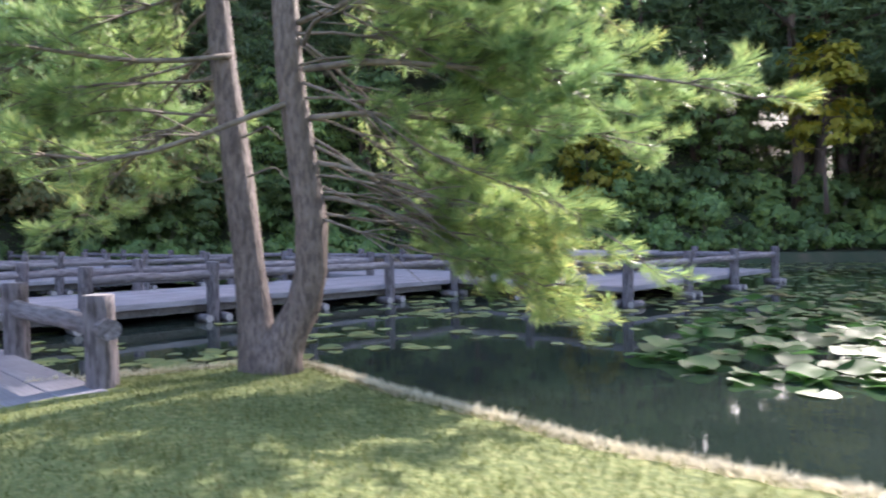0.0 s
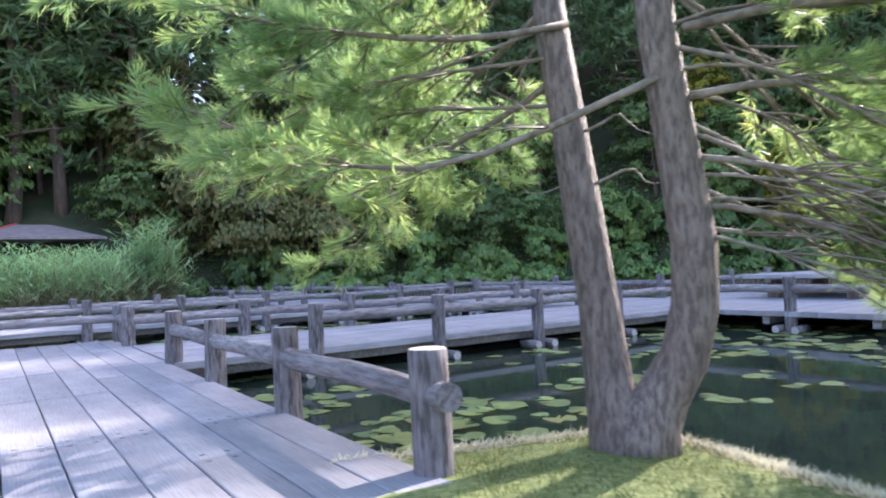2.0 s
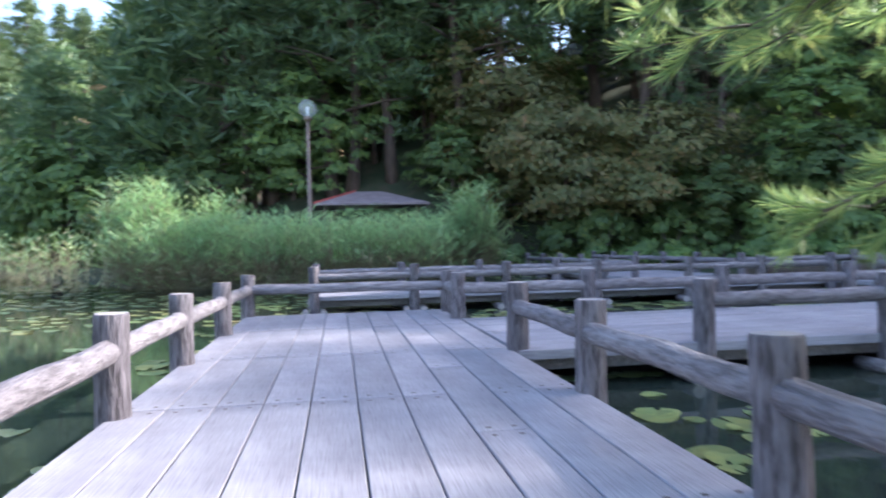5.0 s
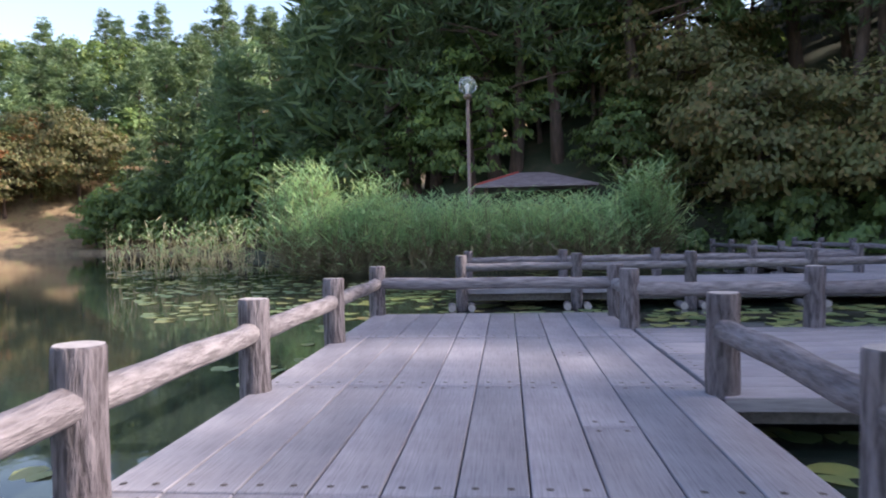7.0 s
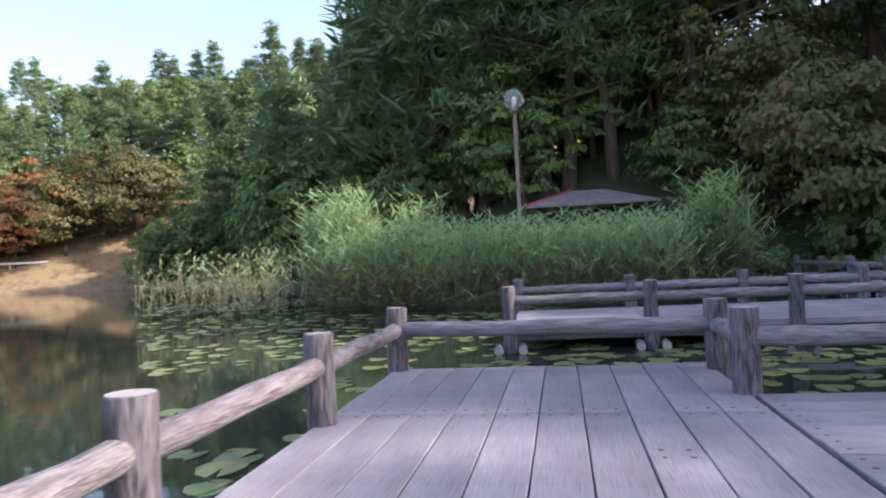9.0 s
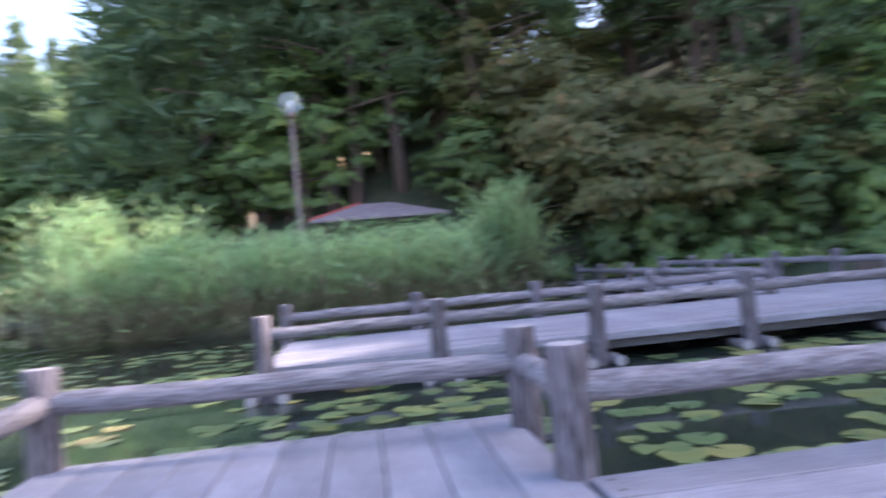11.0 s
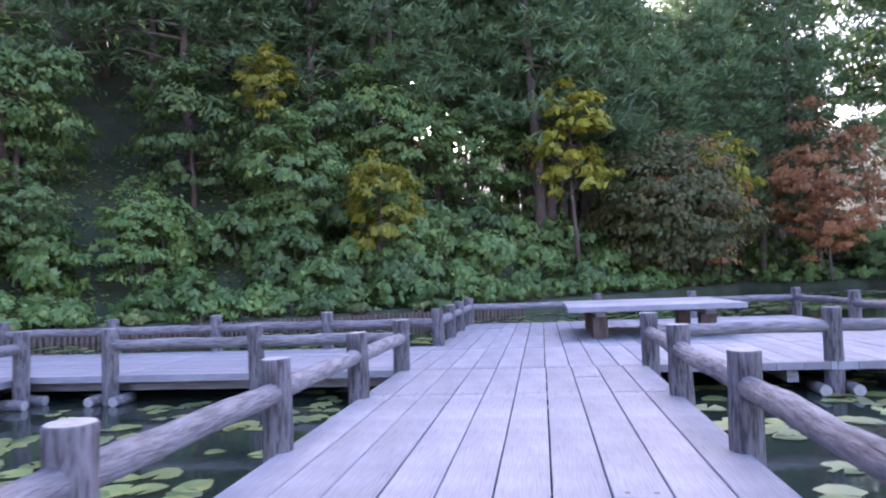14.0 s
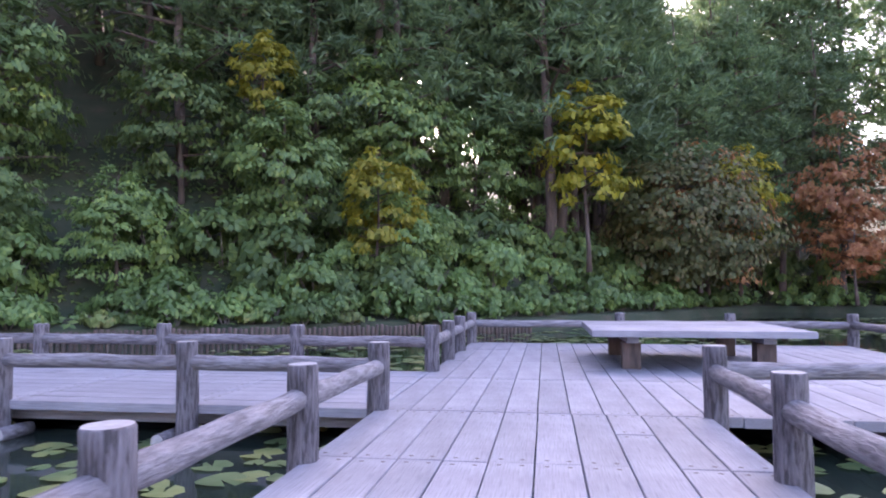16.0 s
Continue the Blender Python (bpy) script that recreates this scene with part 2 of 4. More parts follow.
def quads_mesh(name, centres, ax, ay, mats, idx=None, point=0.0):
    """Many loose leaves: centre, long half axis, short half axis each; pointed like a leaf."""
    c, ax, ay = (np.asarray(q, dtype=np.float32) for q in (centres, ax, ay))
    n = len(c)
    v = np.empty((n, 4, 3), np.float32)
    v[:, 0], v[:, 1], v[:, 2], v[:, 3] = c - ax, c + ay - ax * point, c + ax, c - ay - ax * point
    me = bpy.data.meshes.new(name)
    me.vertices.add(n * 4)
    me.vertices.foreach_set("co", v.reshape(-1))
    me.loops.add(n * 4)
    me.loops.foreach_set("vertex_index", np.arange(n * 4, dtype=np.int32))
    me.polygons.add(n)
    me.polygons.foreach_set("loop_start", np.arange(0, n * 4, 4, dtype=np.int32))
    for mt in mats:
        me.materials.append(mt)
    if idx is not None:
        me.polygons.foreach_set("material_index", np.asarray(idx, np.int32))
    me.update(calc_edges=True)
    return me


def unit(a):
    return a / np.maximum(np.linalg.norm(a, axis=1, keepdims=True), 1e-6)


# ---- the plan: a grid turned by 35 degrees; grid x runs south-east, grid y north-east ----
TURN_GRID = -35.03
GRID = pose(0, 0, 0, 0, 0, TURN_GRID)
WATER_Z = -0.42
SHORE = [(-1.9, 4.3), (-1.1, 4.9), (-0.5, 5.35), (0.09, 5.15), (0.96, 4.28), (1.86, 3.57), (2.49, 3.03), (3.23, 2.64), (4.0, 2.3), (6, 1.2), (12, -1.5), (30, -6), (42, 5), (46, 20), (42, 36), (36, 45), (22, 39), (9.5, 34.6), (1.85, 34.9), (-6.7, 36), (-15, 33.5), (-23, 29), (-27, 24), (-33, 19), (-44, 15), (-60, 16), (-82, 15), (-100, 4), (-108, -20), (-80, -25), (-30, -12), (-12, -3.5), (-6, 0.3), (-3.6, 2.6)]


def shore_distance(x, y):
    """Metres from the pond's edge: land is plus, water minus."""
    x, y = np.asarray(x, float), np.asarray(y, float)
    best = np.full(x.shape, 1e9)
    inside = np.zeros(x.shape, bool)
    for (ax_, ay_), (bx, by) in zip(SHORE, SHORE[1:] + SHORE[:1]):
        dx, dy = bx - ax_, by - ay_
        t = np.clip(((x - ax_) * dx + (y - ay_) * dy) / (dx * dx + dy * dy), 0, 1)
        best = np.minimum(best, np.hypot(x - ax_ - t * dx, y - ay_ - t * dy))
        if dy:
            inside ^= ((ay_ > y) != (by > y)) & (x < dx * (y - ay_) / dy + ax_)
    return np.where(inside, -best, best)


def ease(lo, hi, x):
    t = np.clip((x - lo) / (hi - lo), 0, 1)
    return t * t * (3 - 2 * t)


def land(x, y):
    x, y = np.asarray(x, float), np.asarray(y, float)
    d = shore_distance(x, y)
    north = ease(8, 20, y) * (1 - 0.48 * ease(10, 30, x)) * (1 - 0.6 * ease(-32, -60, x))
    west = ease(-98, -114, x) * 0.95
    k = np.maximum(north, west)
    hill = k * (0.10 * np.clip(d, 0, 4) + 0.80 * np.clip(d - 4, 0, 45))
    lawn = 0.02 * np.clip(d, 0, 6) + 0.05 * np.sin(x * 0.9 + y * 0.6) * ease(0.2, 1.5, d)
    return -1.6 + ease(-0.22, 0.10, d) * 1.56 + lawn * (1 - k) + hill + 0.25 * k * np.sin(x * 0.7) * np.sin(y * 0.5 + 1) * ease(2, 6, d)


def land_at(x, y):
    return float(land(np.array([x]), np.array([y]))[0])


def ground():
    xs = np.concatenate([np.linspace(-900, -130, 10), np.linspace(-120, -44, 26), np.linspace(-42, -5, 26), np.arange(-4, 6.5, 0.11), np.linspace(7, 40, 24), np.linspace(44, 120, 14), np.linspace(140, 900, 9)])
    ys = np.concatenate([np.linspace(-900, -60, 8), np.linspace(-50, -5, 16), np.arange(-4, 6.5, 0.11), np.linspace(7.5, 27, 14), np.linspace(28, 60, 40), np.linspace(64, 120, 14), np.linspace(140, 900, 9)])
    X, Y = np.meshgrid(xs, ys)
    Z = land(X, Y)
    nx, ny = len(xs), len(ys)
    v = np.stack([X, Y, Z], -1).reshape(-1, 3)
    f = [(j * nx + i, j * nx + i + 1, (j + 1) * nx + i + 1, (j + 1) * nx + i) for j in range(ny - 1) for i in range(nx - 1)]
    me = bpy.data.meshes.new("ground")
    me.from_pydata(v.tolist(), [], f)
    me.polygons.foreach_set("use_smooth", [True] * len(f))
    me.materials.append(GROUND)
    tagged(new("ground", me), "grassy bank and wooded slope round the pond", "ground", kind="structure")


ground()
b = Build()
b.v, b.f, b.m = [(-112, -28, WATER_Z), (78, -28, WATER_Z), (78, 50, WATER_Z), (-112, 50, WATER_Z)], [(0, 1, 2, 3)], [0]
tagged(new("water", b.mesh("water", [WATER])), "still dark green pond water", "water", kind="structure")


# ---- boardwalk decks ----
PLANK_T = 0.10


def plank_mesh(length, width):
    q = Build()
    q.box(-length / 2 + 0.004, length / 2 - 0.004, -width / 2 + 0.005, width / 2 - 0.005, -PLANK_T, 0, 0, 0.006)
    for sx in (-1, 1):
        for sy in (-1, 1):
            cx, cy = sx * (length / 2 - 0.09), sy * width * 0.24
            n = len(q.v)
            q.v += [(cx + 0.02 * math.cos(k * math.pi / 3), cy + 0.02 * math.sin(k * math.pi / 3), 0.0015) for k in range(6)]
            q.f.append(tuple(range(n, n + 6)))
            q.m.append(1)
    return q.mesh("plank", [PLANK, NAIL])


PLANKS = {}
rng = random.Random(5)


def deck(name, x0, x1, y0, y1, along, count, cuts, label):
    """A deck in grid metres, with planks along 'x' or 'y', their joints at cuts."""
    q = Build()
    # bearers and edge boards below the planks
    for e in np.linspace(0.12, 0.88, 4):
        if along == "x":
            yy = y0 + (y1 - y0) * e
            q.box(x0 + 0.1, x1 - 0.1, yy - 0.07, yy + 0.07, -0.27, -PLANK_T - 0.002)
        else:
            xx = x0 + (x1 - x0) * e
            q.box(xx - 0.07, xx + 0.07, y0 + 0.1, y1 - 0.1, -0.27, -PLANK_T - 0.002)
    root = new(name, q.mesh("bearers", [BEAM]))
    root.matrix_basis = GRID
    tagged(root, label, "deck", kind="structure")
    across = (y1 - y0) if along == "x" else (x1 - x0)
    w = across / count
    for i in range(count):
        shift = [0, 0, 0, 0, 0, 1, 0, 0, 0, 0][(i * 7 + len(name)) % 10] * 1.1
        lo, hi = (x0, x1) if along == "x" else (y0, y1)
        ends = [lo] + [c + shift for c in cuts if lo + 0.5 < c + shift < hi - 0.5] + [hi]
        for s, e in zip(ends, ends[1:]):
            key = (round(e - s, 2), round(w, 3))
            if key not in PLANKS:
                PLANKS[key] = plank_mesh(*key)
            mid, off = (s + e) / 2, w * (i + 0.5)
            z = rng.uniform(-0.004, 0.003)
            tip = rng.uniform(-0.08, 0.08)
            m = pose(mid, y0 + off, z, 0, tip, 0) if along == "x" else pose(x0 + off, mid, z, 0, tip, 90)
            part("plank", PLANKS[key], root, m)
    return root


DECKS = [
    ("deck_1", -14.92, -3.0, -0.84, 2.535, "x", 10, (-12.7, -10.3, -8.1, -5.7), "grey weathered plank walkway from the grass over the pond"),
    ("deck_2", -13.27, -9.90, 2.57, 13.62, "y", 10, (7.03, 11.6), "grey weathered plank walkway between log railings"),
    ("deck_3", -13.25, -4.95, 13.63, 22.7, "y", 25, (16.2, 18.5, 20.8), "wide grey plank platform with a low table"),
    ("deck_4", -22.5, -13.26, 13.62, 16.95, "x", 10, (-20, -17.6, -15.4), "grey plank walkway branching off the platform"),
    ("deck_5", -22.5, -19.1, 0.1, 13.61, "y", 10, (2.5, 7, 9.3), "long grey plank walkway over the lily pond"),
    ("deck_6", -36.5, -22.51, 9.7, 13.0, "x", 10, (-31, -27), "far grey plank walkway towards the wooded bank"),
]
for d in DECKS:
    deck(*d)


# ---- log railings ----
POST_TOP, POST_R, RAIL_R, RAIL_Z = 0.70, 0.118, 0.083, 0.45


def post_mesh(k, r=POST_R):
    q = Build()
    zs = [-1.5, -0.6, -0.1, 0.15, 0.4, 0.6, POST_TOP - 0.012, POST_TOP]
    rs = [r, r, r * 1.0, r * 0.99, r * 0.98, r * 0.98, r * 0.97, r * 0.90]
    q.tube([(0.006 * math.sin(z * 3 + k), 0.006 * math.cos(z * 2 + k), z) for z in zs], rs, 16, 0, None, 0.10, k * 3.1)
    q.m[-2] = 1
    return q.mesh("post", [POST, CUT], True)


def rail_mesh(k):
    q = Build()
    n = 7
    q.tube([(i / (n - 1), 0.008 * math.sin(i + k), 0.008 * math.cos(i * 1.7 + k)) for i in range(n)], [RAIL_R * (1 + 0.04 * math.sin(i * 2 + k)) for i in range(n)], 12, 0, 0, 0.09, k * 5.3)
    return q.mesh("rail", [RAIL, CUT], True)


POSTS = [post_mesh(k) for k in range(4)]
RAILS = [rail_mesh(k) for k in range(4)]
LOGEND = Build()
LOGEND.tube([(-0.24, 0, 0), (0, 0, 0), (0.24, 0, 0)], [0.075, 0.08, 0.075], 10, 0, 1, 0.08)
LOGEND = LOGEND.mesh("bearer_log", [RAIL, CUT], True)


STANDING = []


def railing(points, label, logs=True, poke=0.0):
    """A run of log posts with one round rail between each two."""
    root = new("log_railing")
    root.matrix_basis = GRID
    tagged(root, label, "railing", group="log railings")
    for i, (x, y) in enumerate(points):
        if any(math.hypot(x - px, y - py) < 0.3 for px, py in STANDING):
            continue
        STANDING.append((x, y))
        part("post", POSTS[rng.randrange(4)], root, pose(x, y, rng.uniform(-0.012, 0.012), 0, 0, rng.uniform(0, 360)) @ pose(0, 0, 0, rng.uniform(-0.8, 0.8), rng.uniform(-0.8, 0.8), 0))
        j = i + 1 if i + 1 < len(points) else i - 1
        if logs:
            ang = math.degrees(math.atan2(points[j][1] - y, points[j][0] - x))
            ca, sa = math.cos(radians(ang)), math.sin(radians(ang))
            for side in (-0.2, 0.2):
                part("bearer_log", LOGEND, root, pose(x + side * ca, y + side * sa, -0.352, 0, 0, ang + 90))
    for (ax_, ay_), (bx, by) in zip(points, points[1:]):
        ln = math.hypot(bx - ax_, by - ay_)
        a = math.degrees(math.atan2(by - ay_, bx - ax_))
        first = poke if (ax_, ay_) == points[0] else 0
        m = pose(ax_ - first * math.cos(radians(a)), ay_ - first * math.sin(radians(a)), RAIL_Z + rng.uniform(-0.01, 0.01), 0, 0, a) @ Matrix.Diagonal((ln + first, 1, 1, 1))
        part("rail", RAILS[rng.randrange(4)], root, m)
    return root


railing([(-3.375, 2.56), (-5.68, 2.575), (-7.88, 2.57), (-10.05, 2.6)], "grey bark-textured log railing beside the first walkway", False, 0.2)
railing([(-5.8, -0.81), (-7.97, -0.81), (-10.1, -0.82), (-12.4, -0.80), (-14.86, -0.79)], "sunlit log railing along the first walkway", False)
railing([(-14.86, -0.79), (-14.54, 2.57), (-13.35, 2.54)], "log railing closing the walkway's end", False)
railing([(-13.35, 2.54), (-13.27, 4.60), (-13.30, 6.89), (-13.30, 9.2), (-13.28, 11.44), (-13.25, 13.63)], "grey bark-textured log railing beside the walkway")
railing([(-9.95, 4.67), (-9.90, 6.91), (-9.90, 9.17), (-9.90, 11.4), (-9.86, 13.62)], "grey bark-textured log railing beside the walkway")
railing([(-9.86, 13.62), (-7.53, 13.75), (-4.95, 13.72)][0:3], "log railing along the platform's edge")
railing([(-4.95, 13.72), (-4.9, 16.6), (-4.85, 19.4), (-4.85, 22.7)], "log railing at the platform's outer side")
railing([(-13.24, 17.0), (-13.24, 18.75), (-13.24, 20.5), (-13.22, 22.6)], "log railing along the platform's edge")
railing([(-13.22, 22.7), (-9.8, 22.75), (-7.4, 22.75), (-4.85, 22.7)], "log railing at the platform's far side")
railing([(-13.25, 13.63), (-15.38, 13.58), (-17.7, 13.62)], "grey log railing of the branching walkway")
railing([(-13.24, 17.0), (-15.4, 16.95), (-17.67, 16.95), (-19.9, 16.95), (-22.4, 16.95)], "far grey log railing of the branching walkway")
railing([(-18.95, 0.16), (-19.1, 2.5), (-19.0, 4.72), (-19.1, 7.06), (-19.12, 9.5), (-19.1, 11.5), (-19.0, 13.4)], "long grey log railing over the pond")
railing([(-22.5, 0.1), (-22.5, 2.5), (-22.5, 4.8), (-22.5, 7.1), (-22.5, 9.6)], "far grey log railing over the pond")
railing([(-22.5, 13.1), (-22.5, 16.9)], "far grey log railing over the pond")
railing([(-22.6, 9.7), (-25.0, 9.7), (-27.4, 9.7), (-29.8, 9.7), (-32.2, 9.7), (-34.6, 9.7)], "distant log railing near the wooded bank")
railing([(-22.6, 13.0), (-25.0, 13.0), (-27.4, 13.0), (-29.8, 13.0), (-32.2, 13.0), (-34.6, 13.0)], "distant log railing near the wooded bank")


# ---- low table on the platform ----
def low_table():
    root = new("low_table")
    c = GRID.inverted() @ Vector((3.35, 20.75, 0))
    root.matrix_basis = GRID @ pose(c.x, c.y, 0)
    tagged(root, "large square low plank table on dark stump legs", "table")
    S, H = 1.62, 0.62
    for i in range(9):
        q = Build()
        w = 2 * S / 9
        q.box(-S, S, -S + i * w + 0.003, -S + (i + 1) * w - 0.003, H - 0.10, H, 0, 0.006)
        part("top_plank", q.mesh("top_plank", [PLANK]), root)
    for x in (-1, 1):
        q = Build()
        q.box(x * 1.0 - 0.09, x * 1.0 + 0.09, -S + 0.15, S - 0.15, H - 0.20, H - 0.102)
        part("crossbeam", q.mesh("crossbeam", [BEAM]), root)
        for y in (-1, 1):
            q = Build()
            q.box(x * 1.0 - 0.14, x * 1.0 + 0.14, y * 1.15 - 0.14, y * 1.15 + 0.14, 0, H - 0.202, 0, 0.01)
            part("leg", q.mesh("leg", [DARKBARK]), root, None, "dark squared timber leg")


low_table()


# ---- trees ----
def crown(seed, kind, radius, height, base, clumps, per, leaf, mats, flat=0.45):
    """Leaves in clumps round an uneven crown, with gaps."""
    g = np.random.default_rng(seed)
    cs = []
    while len(cs) < clumps:
        p = g.uniform(-1, 1, 3)
        r = np.linalg.norm(p)
        if 0.45 < r < 1 + 0.15 * math.sin(5 * p[0] + seed) or (r < 0.45 and g.random() < 0.25):
            if kind == "pine":
                z = (p[2] + 1) / 2
                s = 1.05 - 0.75 * z
                cs.append((p[0] * radius * s, p[1] * radius * s, base + (0.55 * round(z * 9) / 9 + 0.45 * z) * (height - base) + g.normal(0, 0.3)))
            else:
                s = 1 - 0.35 * max(0, p[2])
                cs.append((p[0] * radius * s, p[1] * radius * s, (base + height) / 2 + p[2] * (height - base) / 2))
    cs = np.repeat(np.array(cs), per, 0)
    n = len(cs)
    size = np.repeat(g.uniform(0.5, 1.25, clumps), per)[:, None]
    off = g.normal(0, 1, (n, 3))
    off = off / np.linalg.norm(off, axis=1, keepdims=True) * g.random((n, 1)) ** 0.5
    spread = radius * (0.27 if kind != "pine" else 0.30)
    c = cs + off * size * np.array([spread, spread, spread * flat])
    c[:, 2] -= 0.38 * np.sum(off[:, :2] ** 2, 1) * spread
    if kind == "pine":
        a = unit(np.stack([off[:, 0] + 0.45 * g.normal(0, 1, n), off[:, 1] + 0.45 * g.normal(0, 1, n), 0.3 + 0.45 * g.normal(0, 1, n)], 1)) * leaf * g.uniform(0.7, 1.4, (n, 1))
        b_ = unit(np.cross(a, g.normal(0, 1, (n, 3)))) * leaf * 0.16
    else:
        out = unit(c - np.array([0, 0, base + 0.35 * (height - base)])) + 0.6 * off
        facing = unit(out * np.array([1, 1, 0.5]) + np.array([0, 0, 0.55]) + g.normal(0, 0.38, (n, 3)))
        b_ = unit(np.cross(facing, np.array([0, 0, 1.0]) + g.normal(0, 0.5, (n, 3))))
        a = np.cross(b_, facing) * leaf * g.uniform(0.6, 1.3, (n, 1))
        b_ = b_ * leaf * 0.5
    return quads_mesh("crown", c, a, b_, mats, None, 0.15)


def trunk_mesh(seed, height, r, base, spread, limbs, mat=None):
    g = random.Random(seed)
    q = Build()
    bend = [(0.12 * height * 0.1 * math.sin(i * 1.1 + seed), 0.1 * height * 0.1 * math.cos(i * 0.9 + seed), -0.6 + (height + 0.6) * i / 7) for i in range(8)]
    q.tube(bend, [r * (1.25 if i == 0 else 1 - 0.12 * i) for i in range(8)], 9, 0, None, 0.1, seed)
    for i in range(limbs):
        z = base + (height - base) * (i + 0.3) / limbs * 0.85
        a = g.uniform(0, 6.28)
        ln = spread * g.uniform(0.5, 0.95) * (1.05 - 0.55 * z / height)
        k = max(0, min(6, int((z + 0.6) / (height + 0.6) * 7)))
        x0, y0 = bend[k][0], bend[k][1]
        up = g.uniform(0.05, 0.35)
        q.tube([(x0 + ln * s * math.cos(a), y0 + ln * s * math.sin(a), z + up * ln * s - 0.12 * ln * s * s) for s in (0, 0.35, 0.7, 1)], [r * 0.35, r * 0.24, r * 0.15, r * 0.05], 5, 0)
    return q.mesh("trunk", [mat or DARKBARK], True)


def tree(name, seed, kind, height, radius, base, clumps, per, leaf, mat, label, r=0.2, flat=0.45, limbs=12):
    root = new(name)
    tagged(root, label, "tree")
    part("trunk", trunk_mesh(seed, height * 0.96, r, base, radius, limbs), root)
    part("crown", crown(seed, kind, radius, height, base, clumps, per, leaf, [mat], flat), root)
    return root


def plant(proto, x, y, scale=1.0, turn=0.0, dz=0.0, first=False):
    m = pose(x, y, land_at(x, y) + dz, 0, 0, turn)
    if first:
        proto.matrix_basis = m @ Matrix.Scale(scale, 4)
        return proto
    c = copy_thing(proto, m)
    c.scale = (scale, scale, scale)
    return c


KINDS = {
    "pine_a": tree("pine_tree", 11, "pine", 20, 4.2, 4.5, 135, 44, 0.28, FARPINE, "tall dark green pine with a reddish-brown trunk", 0.26, 0.3, 20),
    "pine_b": tree("pine_tree", 12, "pine", 17, 4.6, 3.0, 135, 44, 0.28, FARPINE, "tall layered blue-green pine on the slope", 0.24, 0.3, 20),
    "oak_a": tree("broadleaf_tree", 21, "round", 10, 4.2, 1.6, 105, 62, 0.185, GREEN, "dense green broadleaf tree on the wooded bank", 0.2, 0.3),
    "oak_b": tree("broadleaf_tree", 22, "round", 8, 3.4, 0.7, 105, 62, 0.18, GREEN, "dense dark green broadleaf tree on the bank", 0.2, 0.3),
    "maple": tree("maple_tree", 31, "round", 8.6, 5.0, 1.5, 190, 55, 0.17, OLIVE, "spreading maple turning from green to rusty brown", 0.2, 0.28),
    "yellow": tree("yellow_tree", 41, "round", 7, 2.0, 2.0, 60, 45, 0.17, YELLOW, "slender tree with bright yellow autumn leaves", 0.1, 0.4),
    "red": tree("red_maple_tree", 51, "round", 8.5, 3.4, 1.2, 75, 55, 0.16, REDLEAF, "maple with rusty red autumn leaves", 0.15, 0.35),
}
KINDS["far_pine_a"] = tree("pine_tree", 13, "pine", 20, 4.2, 4.5, 120, 20, 0.6, FARPINE, "distant tall dark green pine", 0.26, 0.3, 8)
KINDS["far_pine_b"] = tree("pine_tree", 14, "pine", 17, 4.6, 3.0, 120, 20, 0.6, FARPINE, "distant layered blue-green pine", 0.24, 0.3, 8)
KINDS["far_oak_a"] = tree("broadleaf_tree", 23, "round", 10, 4.2, 1.6, 90, 22, 0.33, GREEN, "distant rounded green broadleaf tree", 0.2, 0.45, 6)
KINDS["far_oak_b"] = tree("broadleaf_tree", 24, "round", 8, 3.4, 0.7, 90, 22, 0.31, GREEN, "distant low green broadleaf tree", 0.2, 0.45, 6)
used = set()
TALL = {"pine_a": 20, "pine_b": 17, "oak_a": 10, "oak_b": 8, "maple": 8.6, "yellow": 7, "red": 8.5, "far_pine_a": 20, "far_pine_b": 17, "far_oak_a": 10, "far_oak_b": 8}
# where the wood's shadow ends on the pond and the decks, across the sun's bearing and along it
SHADE = sorted((0.866 * x - 0.5 * y, 0.5 * x + 0.866 * y) for x, y in [(-95, 0), (-66, -20), (-33.4, 13.2), (-31, 13.5), (-27, 8), (-23, 8), (-18.2, 13.6), (-16.2, 14.0), (-14.8, 12.9), (-13, 7.2), (-11, 7.0), (-9.5, 8.6), (-8.3, 9.0), (-7.2, 7.4), (-5.8, 3.8), (-4.2, 3.2), (-3.2, 2.6), (-1.9, 2.2), (4, 9), (8, 12), (14, 4)])


def tallest(x, y):
    """How high a tree may stand before its shadow passes the shade's edge."""
    q, u = 0.866 * x - 0.5 * y, 0.5 * x + 0.866 * y
    edge = np.interp(q, [c[0] for c in SHADE], [c[1] for c in SHADE])
    return (u - edge + 2.0) * math.tan(sh)


def put(kind, x, y, scale=1.0, turn=0.0, dz=0.0, grown=False):
    if y > 24 and x > -60:
        most = (tallest(x, y) - land_at(x, y)) / TALL[kind]
        scale = min(most, 1.75) * (0.96 + 0.04 * math.sin(x * 7 + y * 5)) if grown and most > 0.8 else min(scale, max(most, 0.4))
    plant(KINDS[kind], x, y, scale, turn, dz, kind not in used)
    used.add(kind)


